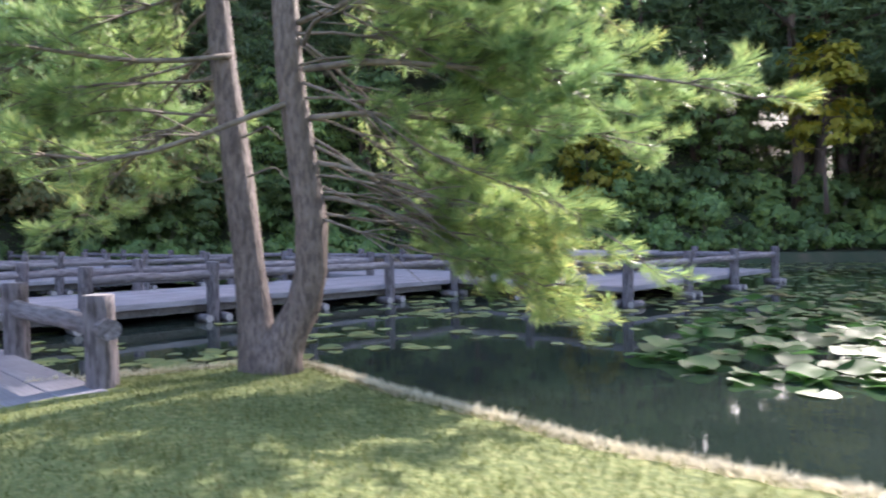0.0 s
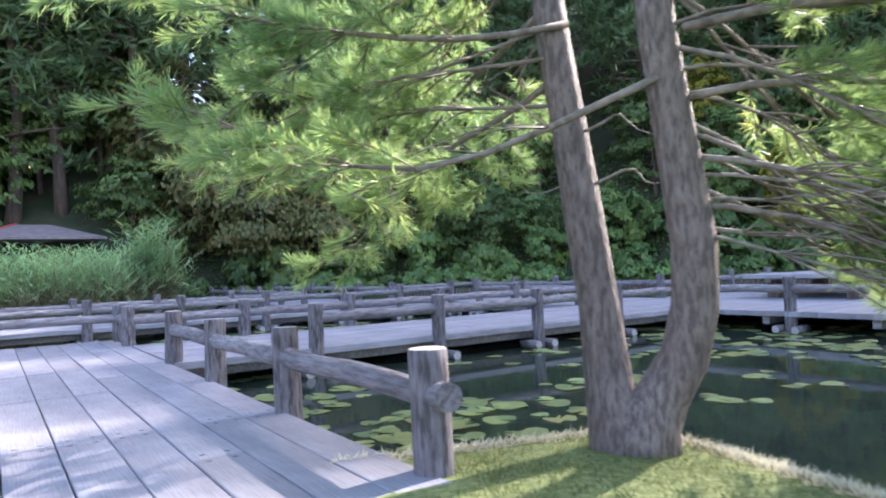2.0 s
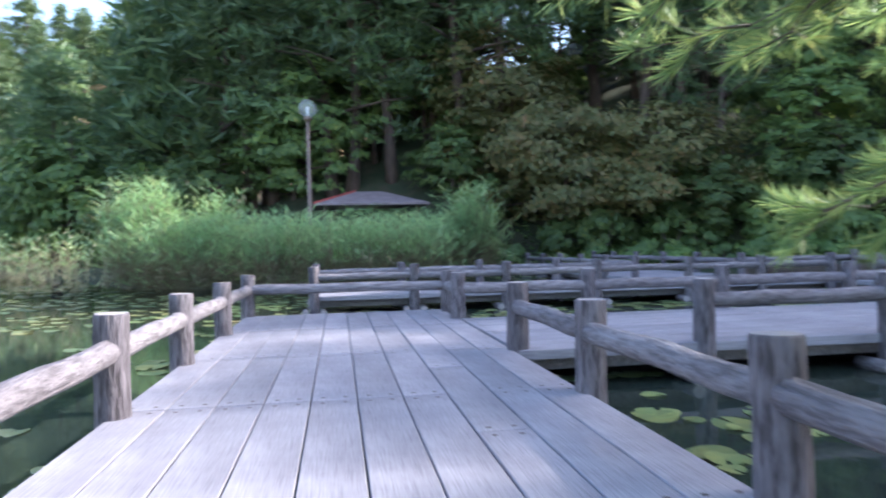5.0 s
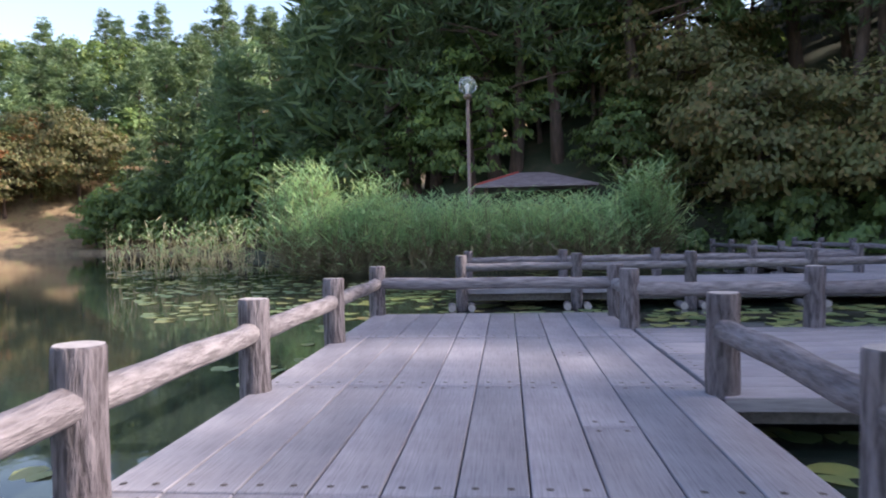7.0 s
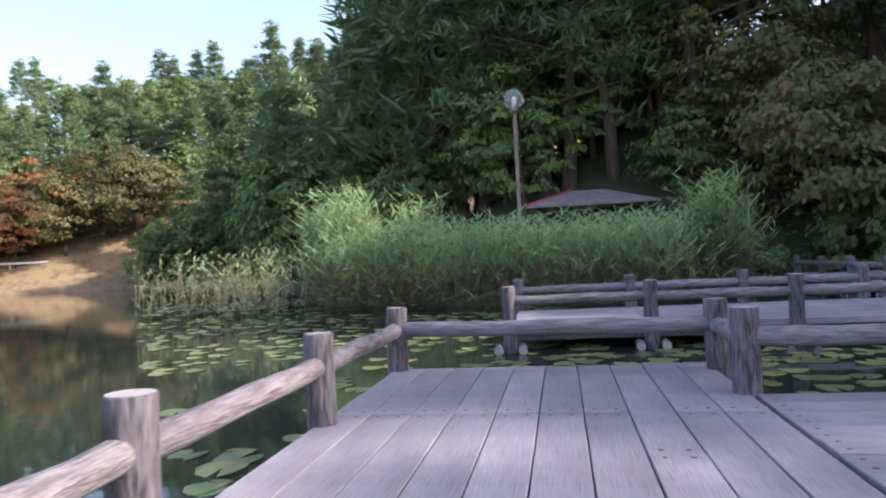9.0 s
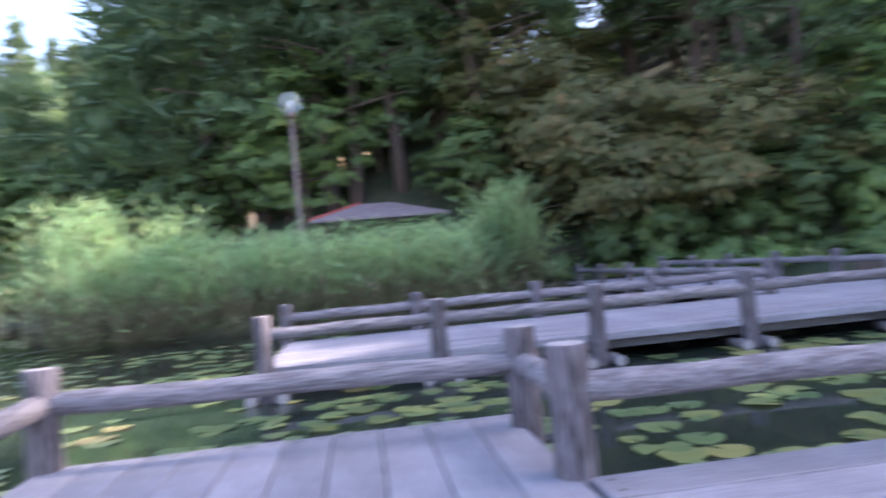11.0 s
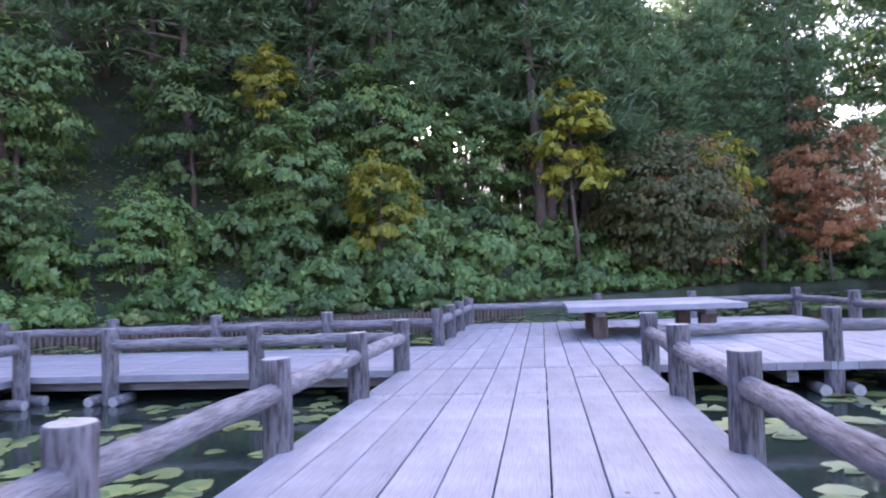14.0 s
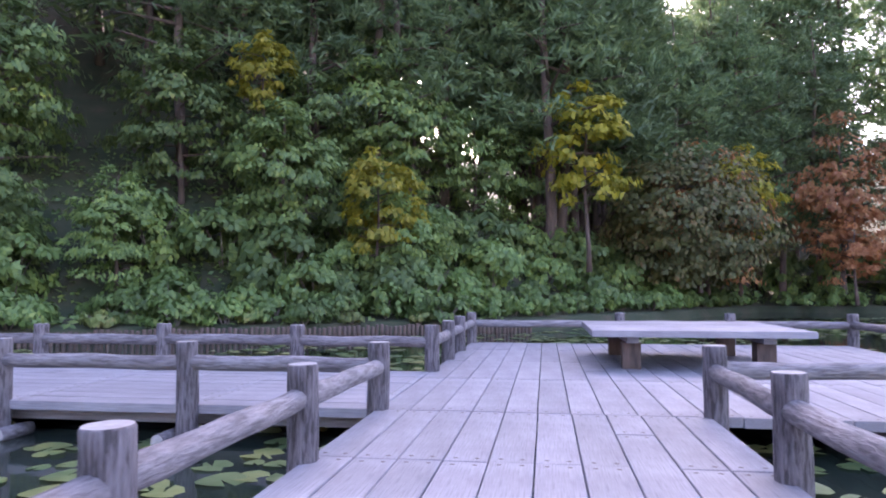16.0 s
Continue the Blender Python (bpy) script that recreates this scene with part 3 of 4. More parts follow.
# ---- bank trees that can be told apart ----
put("maple", -29.5, 35.0, 1.0, 20, -0.5)
put("maple", -25.0, 34.0, 1.05, 140, -0.6)
put("maple", -33.5, 36.5, 1.1, 250, -0.5)
put("maple", -20.5, 36.5, 0.95, 80, -0.5)
put("oak_a", -38.5, 31.0, 1.0, 80, -0.5)
put("oak_a", -36.5, 34.0, 1.1, 10, -0.5)
put("oak_b", -31.5, 31.5, 0.8, 190, -0.5)
put("oak_b", -41.5, 26.5, 1.0, 280, -0.5)
put("yellow", 4.4, 38.2, 0.92, 0, 0.4)
put("yellow", 6.0, 39.6, 0.7, 90, 0)
put("yellow", 18.4, 42.2, 1.4, 60, 2.6)
put("yellow", 0.6, 42.5, 0.75, 130, 4.6)
put("yellow", 32.5, 43.8, 1.35, 200, 1.5)
put("red", 30.0, 44.5, 1.3, 0, 0)
put("red", 41.5, 42.5, 1.45, 120, 1.0)
put("red", 39.5, 40.5, 0.8, 220, 0.6)
put("maple", 26.5, 43.5, 1.15, 220, 0)
put("maple", 29.0, 44.0, 1.0, 40, 0)
for x, y, k in ((33.5, 47.5, 1.12), (36.8, 47.0, 1.16), (39.8, 46.0, 1.1), (42.5, 45.2, 1.08), (38.4, 50.5, 1.3), (30.6, 47.6, 1.1), (46.5, 42.0, 0.66), (44.4, 46.5, 0.95), (41.0, 49.0, 1.25), (35.2, 50.0, 1.28)):
    put("pine_b" if int(x) % 2 else "pine_a", x, y, k, x * 37, -0.3)


for x, y, k in ((-46, 27, 1.0), (-50, 29, 1.1), (-54, 31.5, 1.1), (-48, 33, 1.2), (-43, 30, 0.9)):
    put("oak_a", x, y, k, x * 31, -0.4)


g = random.Random(77)


# rows of wood along the north bank, low trees in front and tall ones behind
BANK = [(-60, 16), (-44, 15), (-33, 20), (-27, 26), (-23, 31), (-15, 35.5), (-6.7, 38), (1.85, 37), (9.5, 36.6), (22, 41), (36, 47), (44, 40), (49, 30), (51, 18)]
for off, kinds, step, smin, smax in ((3.6, ("oak_b", "oak_b", "oak_a"), 5.6, 0.5, 0.85), (7.5, ("oak_a", "oak_b"), 5.0, 0.75, 1.05), (9.5, ("pine_a", "pine_b", "pine_a"), 4.0, 1.15, 1.38), (15, ("pine_a", "pine_b", "pine_a"), 4.6, 1.05, 1.3), (21, ("pine_a", "pine_b"), 5.0, 1.1, 1.4), (29, ("pine_a", "pine_b", "oak_a"), 6.5, 1.0, 1.3), (39, ("pine_a", "pine_b"), 8, 1.0, 1.3)):
    for (ax_, ay_), (bx, by) in zip(BANK, BANK[1:]):
        ln = math.hypot(bx - ax_, by - ay_)
        nx_, ny_ = -(by - ay_) / ln, (bx - ax_) / ln
        if ny_ < 0:
            nx_, ny_ = -nx_, -ny_
        for i in range(max(1, round(ln / step))):
            t = (i + g.uniform(0.2, 0.8)) / max(1, round(ln / step))
            x, y = ax_ + (bx - ax_) * t + nx_ * (off + g.uniform(-1, 1)), ay_ + (by - ay_) * t + ny_ * (off + g.uniform(-1, 1))
            if off < 8 and -38 < x < -21 or off < 4 and x > 8 or off < 8 and x > 19:
                continue
            if shore_distance(x, y) < 2.5 or (x > 40 and off > 16):
                continue
            put(("far_" if off > 13 or x < -46 else "") + g.choice(kinds), x, y, g.uniform(smin, smax), g.uniform(0, 360), -0.3, 9 < off < 25)
for i in range(26):
    put("far_" + g.choice(("pine_a", "pine_b", "oak_a", "oak_a")), g.uniform(31, 60), g.uniform(52, 72), g.uniform(0.75, 1.0), g.uniform(0, 360), -0.3)
for i in range(14):
    put(g.choice(("pine_a", "pine_b")), g.uniform(25, 44), g.uniform(48, 57), g.uniform(1.2, 1.42), g.uniform(0, 360), -0.3)
for x, y in ((-31, 42), (-24, 43), (-19, 41), (-22, 46), (-28, 47), (-34, 43), (-39, 38), (-36, 34), (-41, 31), (-17, 45)):
    put(g.choice(("pine_a", "oak_a", "pine_b")), x, y, g.uniform(1.0, 1.25), g.uniform(0, 360), -0.3)
for (ax_, ay_), (bx, by) in (((-58, 18), (-82, 18)), ((-82, 18), (-103, 7))):
    for i in range(9):
        t = (i + g.uniform(0.2, 0.8)) / 9
        for off in (0.5, 6, 13):
            put("far_" + g.choice(("oak_a", "oak_b", "oak_a", "pine_b")), ax_ + (bx - ax_) * t - 0.3 * off, ay_ + (by - ay_) * t + off, g.uniform(0.8, 1.2), g.uniform(0, 360), -0.3)
for x, y in ((17.6, 44.9), (19.6, 46), (21.6, 47.2), (20.4, 49), (22.8, 50.5), (24.6, 51.3), (19.5, 48.4), (21.0, 52.5), (23.4, 53.5)):
    put("pine_a", x, y, 1.4, x * 53, -0.3, True)
for x, y in ((23.4, 48.6), (25.6, 49.6), (26.8, 52.4)):
    put("pine_a", x, y, 1.4, x * 29, -0.3, True)
for i in range(12):
    put("far_" + g.choice(("pine_a", "pine_b")), g.uniform(-24, 3), g.uniform(54, 76), g.uniform(1.1, 1.4), g.uniform(0, 360), -0.3)
# far west shore: a wooded hillside with turning maples along its foot
for row in range(8):
    for i in range(23):
        x, y = -117 - row * 6.0 + g.uniform(-2.5, 2.5), -36 + i * (3.8 + 0.25 * row) + g.uniform(-2, 2)
        put("far_" + g.choice(("oak_a", "oak_a", "oak_b", "pine_b") if row < 5 else ("oak_a", "pine_b", "oak_a")), x, y, g.uniform(0.7, 1.0) * (0.75 if row > 4 else 1), g.uniform(0, 360), -0.5)
for i in range(9):
    put("red" if i in (1, 3, 4, 6) else "maple", -113.5 + g.uniform(-1.5, 1.5), -17 + i * 3.0, g.uniform(1.25, 1.6), g.uniform(0, 360), -0.4)
for i in range(13):
    put("far_" + g.choice(("oak_a", "oak_b", "pine_b")), -56 - i * 4, 20.5 + g.uniform(0, 3), g.uniform(0.9, 1.2), g.uniform(0, 360))


# ---- bank: bushes, ground cover, ferns, log edging ----
def bush(seed, mat, label, r=1.0, h=1.3, leaf=0.14, clumps=34, per=27):
    root = new("bush")
    tagged(root, label, "bush")
    part("foliage", crown(seed, "round", r, h, 0.12, clumps, per, leaf, [mat], 0.7), root)
    q = Build()
    gg = random.Random(seed)
    for i in range(6):
        a = gg.uniform(0, 6.28)
        q.tube([(0, 0, -0.2), (0.25 * r * math.cos(a), 0.25 * r * math.sin(a), h * 0.4), (0.6 * r * math.cos(a), 0.6 * r * math.sin(a), h * 0.8)], [0.03, 0.02, 0.008], 5)
    part("stem", q.mesh("stem", [TWIG]), root)
    return root


BUSHES = [bush(61, BUSHLEAF, "low round leafy green bush on the bank"), bush(62, BUSHLEAF, "low spreading green shrub at the water's edge", 1.2, 1.0), bush(63, FERN, "low pale yellow-green fern clump by the water", 0.7, 0.6, 0.11, 24, 26), bush(64, GREEN, "tall dark green shrub below the trees", 1.5, 2.4, 0.17, 60, 40)]
used_bush = set()


def put_bush(k, x, y, s):
    m = pose(x, y, land_at(x, y), 0, 0, g.uniform(0, 360))
    if k in used_bush:
        c = copy_thing(BUSHES[k], m)
        c.scale = (s, s, s)
    else:
        used_bush.add(k)
        BUSHES[k].matrix_basis = m @ Matrix.Scale(s, 4)


EDGE = [(-27, 24), (-23, 29), (-15, 33.5), (-6.7, 36), (1.85, 34.9), (9.5, 34.6), (22, 39), (36, 45), (42, 36), (46, 22)]
for off, step, ks, lo, hi in ((0.7, 1.9, (2, 2, 1), 0.7, 1.1), (1.7, 1.7, (0, 1, 1), 0.7, 1.1), (3.0, 1.8, (0, 3, 1), 0.8, 1.2), (4.6, 2.2, (3, 3, 0), 0.8, 1.25), (6.6, 2.6, (3, 3), 0.9, 1.4)):
    for (ax_, ay_), (bx, by) in zip(EDGE, EDGE[1:]):
        ln = math.hypot(bx - ax_, by - ay_)
        nx_, ny_ = -(by - ay_) / ln, (bx - ax_) / ln
        n = max(1, round(ln / step))
        for i in range(n):
            t = (i + g.uniform(0.1, 0.9)) / n
            x, y = ax_ + (bx - ax_) * t + nx_ * (off + g.uniform(-0.4, 0.4)), ay_ + (by - ay_) * t + ny_ * (off + g.uniform(-0.4, 0.4))
            if x > 8 and (off < 1 or off == 3.0):
                continue
            if x < -20 and g.random() < 0.5:
                continue
            put_bush(g.choice(ks), x, y, g.uniform(lo, hi))


for x, y, k in ((11.0, 37.2, 1.0), (16.9, 39.7, 1.35), (24.6, 42.6, 1.2), (30.6, 44.9, 1.1), (35.2, 46.3, 1.2), (39.8, 42.2, 1.1), (20.5, 41.2, 0.8), (28.0, 44.0, 0.8)):
    put_bush(0, x, y, k)


def ground_cover():
    r = np.random.default_rng(8)
    n = 42000
    x, y = r.uniform(-30, 45, n), r.uniform(24, 62, n)
    d = shore_distance(x, y)
    keep = (d > 0.5) & (d < 14) & ((np.sin(x * 1.1) * np.sin(y * 0.9 + x * 0.3) > -0.55) | (d > 4)) & ~((x > 9) & (d < 2.6))
    x, y = x[keep], y[keep]
    n = len(x)
    c = np.stack([x, y, land(x, y) + r.uniform(0.03, 0.3, n)], 1)
    a = unit(r.normal(0, 1, (n, 3)) * np.array([1, 1, 0.4])) * r.uniform(0.08, 0.2, (n, 1))
    s = unit(np.cross(a, r.normal(0, 0.4, (n, 3)) + np.array([0, -0.7, 0.8]))) * 0.075
    tagged(new("ground_cover", quads_mesh("ground_cover", c, a, s, [BUSHLEAF])), "low leafy green undergrowth over the bank", "undergrowth", kind="stuff")


ground_cover()


def log_edging():
    """Short upright logs that hold the far bank."""
    root = new("log_edging")
    tagged(root, "row of short dark upright logs edging the bank", "edging", kind="structure")
    q = Build()
    q.tube([(0, 0, -0.9), (0, 0, -0.06), (0, 0, -0.03)], [0.07, 0.07, 0.055], 7, 0, None, 0.1)
    me = q.mesh("edging_log", [DARKBARK], True)
    spots = []
    for (ax_, ay_), (bx, by) in zip([(-15, 33.5), (-6.7, 36), (1.85, 34.9)], [(-6.7, 36), (1.85, 34.9), (9.5, 34.6)]):
        ln = math.hypot(bx - ax_, by - ay_)
        n = int(ln / 0.17)
        spots += [(ax_ + (bx - ax_) * i / n, ay_ + (by - ay_) * i / n - 0.22) for i in range(n)]
    for x, y in spots[:290]:
        part("edging_log", me, root, pose(x, y, g.uniform(-0.05, 0.06), g.uniform(-3, 3), g.uniform(-3, 3), g.uniform(0, 360)))


log_edging()


# ---- reeds ----
def reeds(name, line, width, count, height, spread_leaf, mats, seed, label, dry=0.25, sway=0.09):
    r = np.random.default_rng(seed)
    seg = r.integers(0, len(line) - 1, count)
    t = r.random((count, 1))
    L = np.array(line)
    base = L[seg] * (1 - t) + L[seg + 1] * t + r.normal(0, width / 2.5, (count, 2))
    h = height * r.uniform(0.7, 1.08, count)
    lean = r.normal(0, sway, (count, 2))
    cs, ax_, ay_, idx = [], [], [], []
    k = 9
    for j in range(k):
        f = 0.05 + 0.95 * (j + r.random(count)) / k
        p = np.stack([base[:, 0] + lean[:, 0] * h * f, base[:, 1] + lean[:, 1] * h * f, WATER_Z + h * f], 1)
        ang = r.uniform(0, 6.28, count)
        ln = spread_leaf * r.uniform(0.6, 1.2, count) * (0.6 + 0.5 * np.sin(f * 3.0))
        up = r.uniform(0.1, 0.9, count)
        a = np.stack([np.cos(ang) * ln, np.sin(ang) * ln, up * ln], 1)
        cs.append(p + a)
        ax_.append(a)
        ay_.append(unit(np.cross(a, np.array([0, 0, 1.0]) + r.normal(0, 0.3, (count, 3)))) * 0.016 * (1 + spread_leaf))
        idx.append(((f < 0.38) & (r.random(count) < 0.75)) | (r.random(count) < dry * 0.3))
    # stalks
    for side in (0, 1):
        a = np.stack([lean[:, 0] * h / 2, lean[:, 1] * h / 2, h / 2], 1)
        cs.append(np.stack([base[:, 0], base[:, 1], np.full(count, WATER_Z - 0.2)], 1) + a)
        ax_.append(a)
        w = np.zeros((count, 3))
        w[:, side] = 0.011
        ay_.append(w)
        idx.append(np.ones(count, bool))
    me = quads_mesh(name, np.concatenate(cs), np.concatenate(ax_), np.concatenate(ay_), mats, np.concatenate(idx).astype(int))
    tagged(new(name, me), label, "reeds", kind="stuff")


reeds("reed_bed", [(-29.6, 13.0), (-28.3, 14.6), (-26.5, 17.5), (-25, 21), (-23.5, 23.6)], 2.6, 2600, 2.9, 0.36, [REED, DRYREED], 3, "dense bed of tall green reeds in the pond")
reeds("reed_clump", [(-31.6, 12.2), (-29.8, 13.4)], 0.9, 420, 4.3, 0.4, [REED, DRYREED], 4, "taller reed clump catching the sun")
reeds("reed_clump", [(-29.2, 14.6), (-28.4, 15.6)], 0.5, 130, 3.9, 0.4, [REED, DRYREED], 7, "taller tuft of reeds above the bed")
reeds("reed_clump", [(-22.9, 23.2), (-22.0, 23.9)], 0.7, 260, 3.9, 0.4, [REED, DRYREED], 5, "taller green reed clump at the bed's end")
reeds("sparse_reeds", [(-32.2, 5.6), (-31.4, 7.4), (-30.6, 8.8), (-29.6, 10.6)], 0.8, 120, 2.3, 0.2, [REED, PALEREED], 6, "thin pale reeds leaning over the water", 1.0, 0.2)


# ---- lily pads ----
def pad_mesh(k):
    q = Build()
    q.v.append((0, 0, 0.0))
    n = 15
    for i in range(n):
        a = 0.16 + (2 * math.pi - 0.32) * i / (n - 1)
        r = 1 + 0.05 * math.sin(3 * a + k)
        q.v.append((r * math.cos(a), r * math.sin(a), 0.03 + 0.05 * math.sin(2 * a + k * 1.7)))
    q.f = [(0, i, i + 1) for i in range(1, n)]
    q.m = [0] * (n - 1)
    return q.mesh("lily_pad", [PAD], True)


PADS = [pad_mesh(k) for k in range(4)]


def near_pads():
    made = 0
    gg = random.Random(21)
    zones = [((-18.9, -13.5), (2.8, 13.4), 105), ((-9.6, -4.2), (3.0, 13.2), 90), ((-18.6, -14.9), (-1.0, 2.4), 18), ((-9.6, -5.2), (2.8, 6.0), 20), ((-4.6, 0.5), (8, 16), 24)]
    for (x0, x1), (y0, y1), n in zones:
        done = 0
        for _ in range(n * 30):
            if done >= n:
                break
            x, y = gg.uniform(x0, x1), gg.uniform(y0, y1)
            if noise.noise((x * 0.45, y * 0.45, 3.0)) < -0.02:
                continue
            r = gg.uniform(0.09, 0.21)
            w = GRID @ Vector((x, y, 0))
            if shore_distance(w.x, w.y) > -0.4:
                continue
            p = new("lily_pad", PADS[gg.randrange(4)])
            p.matrix_basis = pose(w.x, w.y, WATER_Z + gg.uniform(0.002, 0.012), gg.uniform(-2, 2), gg.uniform(-2, 2), gg.uniform(0, 360)) @ Matrix.Scale(r, 4)
            tagged(p, "round notched water-lily leaf floating on the pond", "lily pad", "lily pads")
            done += 1


near_pads()


def far_pads():
    r = np.random.default_rng(31)
    v, f = [], []
    made = 0
    while made < 5200:
        x, y = r.uniform(-42, 34), r.uniform(3, 36)
        dense = noise.noise((x * 0.16, y * 0.16, 7.0)) + 0.5 * noise.noise((x * 0.5, y * 0.5, 1.0))
        open_water = math.hypot(x - 1.5, y - 6.5) < 2.6 or (x < -9 and y < 5.5)
        band = (-30 < x < -13 and 5.5 < y < 13) or (-18 < x < 3 and 8 < y < 26)
        if open_water or (dense < (-0.25 if band or x > -2 else 0.02)) or float(shore_distance(np.array([x]), np.array([y]))[0]) > -0.5:
            made += 0.02
            continue
        rad = r.uniform(0.10, 0.24)
        t0 = r.uniform(0, 6.28)
        n = len(v)
        z = WATER_Z + r.uniform(0.004, 0.016)
        v.append((x, y, z))
        for i in range(10):
            a = t0 + 0.2 + 5.9 * i / 9
            v.append((x + rad * math.cos(a), y + rad * math.sin(a), z + rad * 0.06 * math.sin(2 * a)))
        f += [(n, n + i, n + i + 1) for i in range(1, 10)]
        made += 1
    me = bpy.data.meshes.new("lily_pads")
    me.from_pydata(v, [], f)
    me.materials.append(PAD)
    tagged(new("lily_pads", me), "many green and yellowing water-lily leaves on the pond", "lily pads", kind="stuff")


far_pads()


def lotus_leaf(k):
    root = new("lotus_leaf")
    q = Build()
    q.v.append((0, 0, -0.06))
    n = 18
    for ring, rr in ((1, 0.5), (2, 1.0)):
        for i in range(n):
            a = 2 * math.pi * i / n
            q.v.append((rr * math.cos(a) * (1 + 0.05 * math.sin(4 * a + k)), rr * math.sin(a), -0.03 if ring == 1 else 0.03 + 0.08 * math.sin(3 * a + k * 2)))
    for i in range(n):
        j = (i + 1) % n
        q.f.append((0, 1 + i, 1 + j))
        q.f.append((1 + i, 1 + n + i, 1 + n + j, 1 + j))
        q.m += [0, 0]
    part("blade", q.mesh("blade", [LOTUS], True), root)
    q = Build()
    q.tube([(0, 0, -2.2), (0.02, 0.01, -1), (0, 0, -0.06)], [0.02, 0.02, 0.015], 6)
    part("stalk", q.mesh("stalk", [LOTUS]), root)
    return tagged(root, "large bright green lotus leaf standing above the water", "lotus leaf", "lotus leaves")


LOTI = [lotus_leaf(k) for k in range(3)]
gg = random.Random(9)
for i in range(295):
    far = gg.random()
    x, y = 2.7 + 6.5 * gg.random() + far * 3.0, 6.2 + far * 7.5 + gg.uniform(-0.4, 0.6)
    if x < 3.6 and y < 7.5:
        x += 1.2
    if y < 6.3 + 0.0 * x:
        y += 0.4
    z = WATER_Z + (gg.uniform(0.02, 0.08) if gg.random() < 0.75 else gg.uniform(0.08, 0.32))
    m = pose(x, y, z, gg.uniform(-14, 14), gg.uniform(-14, 14), gg.uniform(0, 360))
    s = gg.uniform(0.10, 0.24)
    if i < 3:
        LOTI[i].matrix_basis = m @ Matrix.Scale(s, 4)
    else:
        copy_thing(LOTI[i % 3], m).scale = (s, s, s)


# ---- the pine beside the walkway ----
def near_pine():
    root = new("pine_tree")
    root.matrix_basis = pose(0, 0, 0)
    tagged(root, "twin-stemmed pine with reddish bark at the grassy edge", "tree")
    gz = land_at(-0.3, 4.8)
    q = Build()
    left = [(-0.27, 4.86, gz - 0.3), (-0.33, 4.86, gz + 0.05), (-0.40, 4.86, 0.35), (-0.45, 4.86, 0.9), (-0.52, 4.86, 1.5), (-0.58, 4.87, 2.0), (-0.66, 4.88, 2.6), (-0.8, 4.9, 4.0), (-0.9, 4.95, 6.5)]
    q.tube(left, [0.30, 0.215, 0.155, 0.135, 0.125, 0.12, 0.11, 0.09, 0.03], 16, 0, None, 0.14, 1)
    part("stem", q.mesh("stem", [BARK], True), root)
    q = Build()
    right = [(-0.22, 4.84, gz - 0.3), (-0.19, 4.84, 0.12), (-0.08, 4.83, 0.32), (0.05, 4.82, 0.55), (0.13, 4.80, 0.85), (0.14, 4.78, 1.25), (0.08, 4.75, 1.8), (0.0, 4.72, 2.5), (-0.08, 4.7, 4.0), (-0.1, 4.7, 7.2)]
    q.tube(right, [0.27, 0.21, 0.16, 0.145, 0.14, 0.135, 0.125, 0.115, 0.095, 0.03], 16, 0, None, 0.14, 4)
    part("stem", q.mesh("stem", [BARK], True), root)
    # start, end, droop, needles from this share of the length on
    limbs = [
        ((0.03, 4.7, 2.25), (-2.7, 3.55, 2.15), -0.42, 0.45), ((-0.6, 4.85, 2.7), (-2.9, 3.3, 2.9), -0.2, 0.4), ((-0.62, 4.86, 2.4), (-3.0, 5.9, 1.25), 0.1, 0.3), ((-0.66, 4.9, 2.9), (-2.6, 6.3, 2.1), 0.0, 0.3),
        ((-0.7, 4.9, 3.3), (-3.3, 5.4, 2.9), 0.1, 0.3), ((-0.5, 4.86, 3.2), (-1.6, 3.2, 2.9), 0.0, 0.5), ((0.1, 4.72, 2.5), (3.5, 4.3, 2.05), 0.15, 0.35), ((0.1, 4.76, 2.1), (2.9, 5.1, 1.85), 0.12, 0.35),
        ((0.12, 4.78, 1.75), (2.3, 4.9, 0.95), 0.1, 0.55), ((0.12, 4.78, 1.45), (2.15, 5.3, 0.45), 0.25, 0.65), ((0.05, 4.75, 2.9), (2.7, 4.0, 2.9), 0.1, 0.3), ((0.0, 4.72, 3.2), (1.8, 5.6, 2.8), 0.1, 0.3),
        ((0.1, 4.76, 1.6), (1.5, 5.6, 0.75), 0.05, 0.8), ((0.14, 4.78, 1.3), (1.35, 5.3, 1.25), 0.0, 0.95), ((-0.5, 4.86, 1.65), (0.05, 4.8, 1.62), 0.06, 2), ((-0.55, 4.86, 2.0), (0.05, 4.8, 1.9), 0.1, 2),
        ((-0.55, 4.86, 1.95), (-1.0, 4.7, 2.1), 0.0, 2), ((-0.5, 4.86, 1.6), (-0.85, 4.75, 1.65), 0.0, 2), ((0.02, 4.72, 3.6), (1.5, 3.6, 3.6), 0, 0.3), ((-0.75, 4.9, 4.0), (-2.2, 4.2, 3.9), 0, 0.3), ((-0.1, 4.7, 4.6), (1.6, 5.4, 4.6), 0, 0.3), ((-0.85, 4.9, 5.0), (-2.0, 5.8, 5.0), 0, 0.3), ((-0.1, 4.7, 5.6), (0.9, 4.2, 6.0), 0, 0.2), ((-0.9, 4.95, 6.0), (-1.2, 4.0, 6.5), 0, 0.2), ((0.1, 4.7, 2.7), (1.2, 3.3, 2.7), 0.1, 0.5),
    ]
    r = random.Random(12)
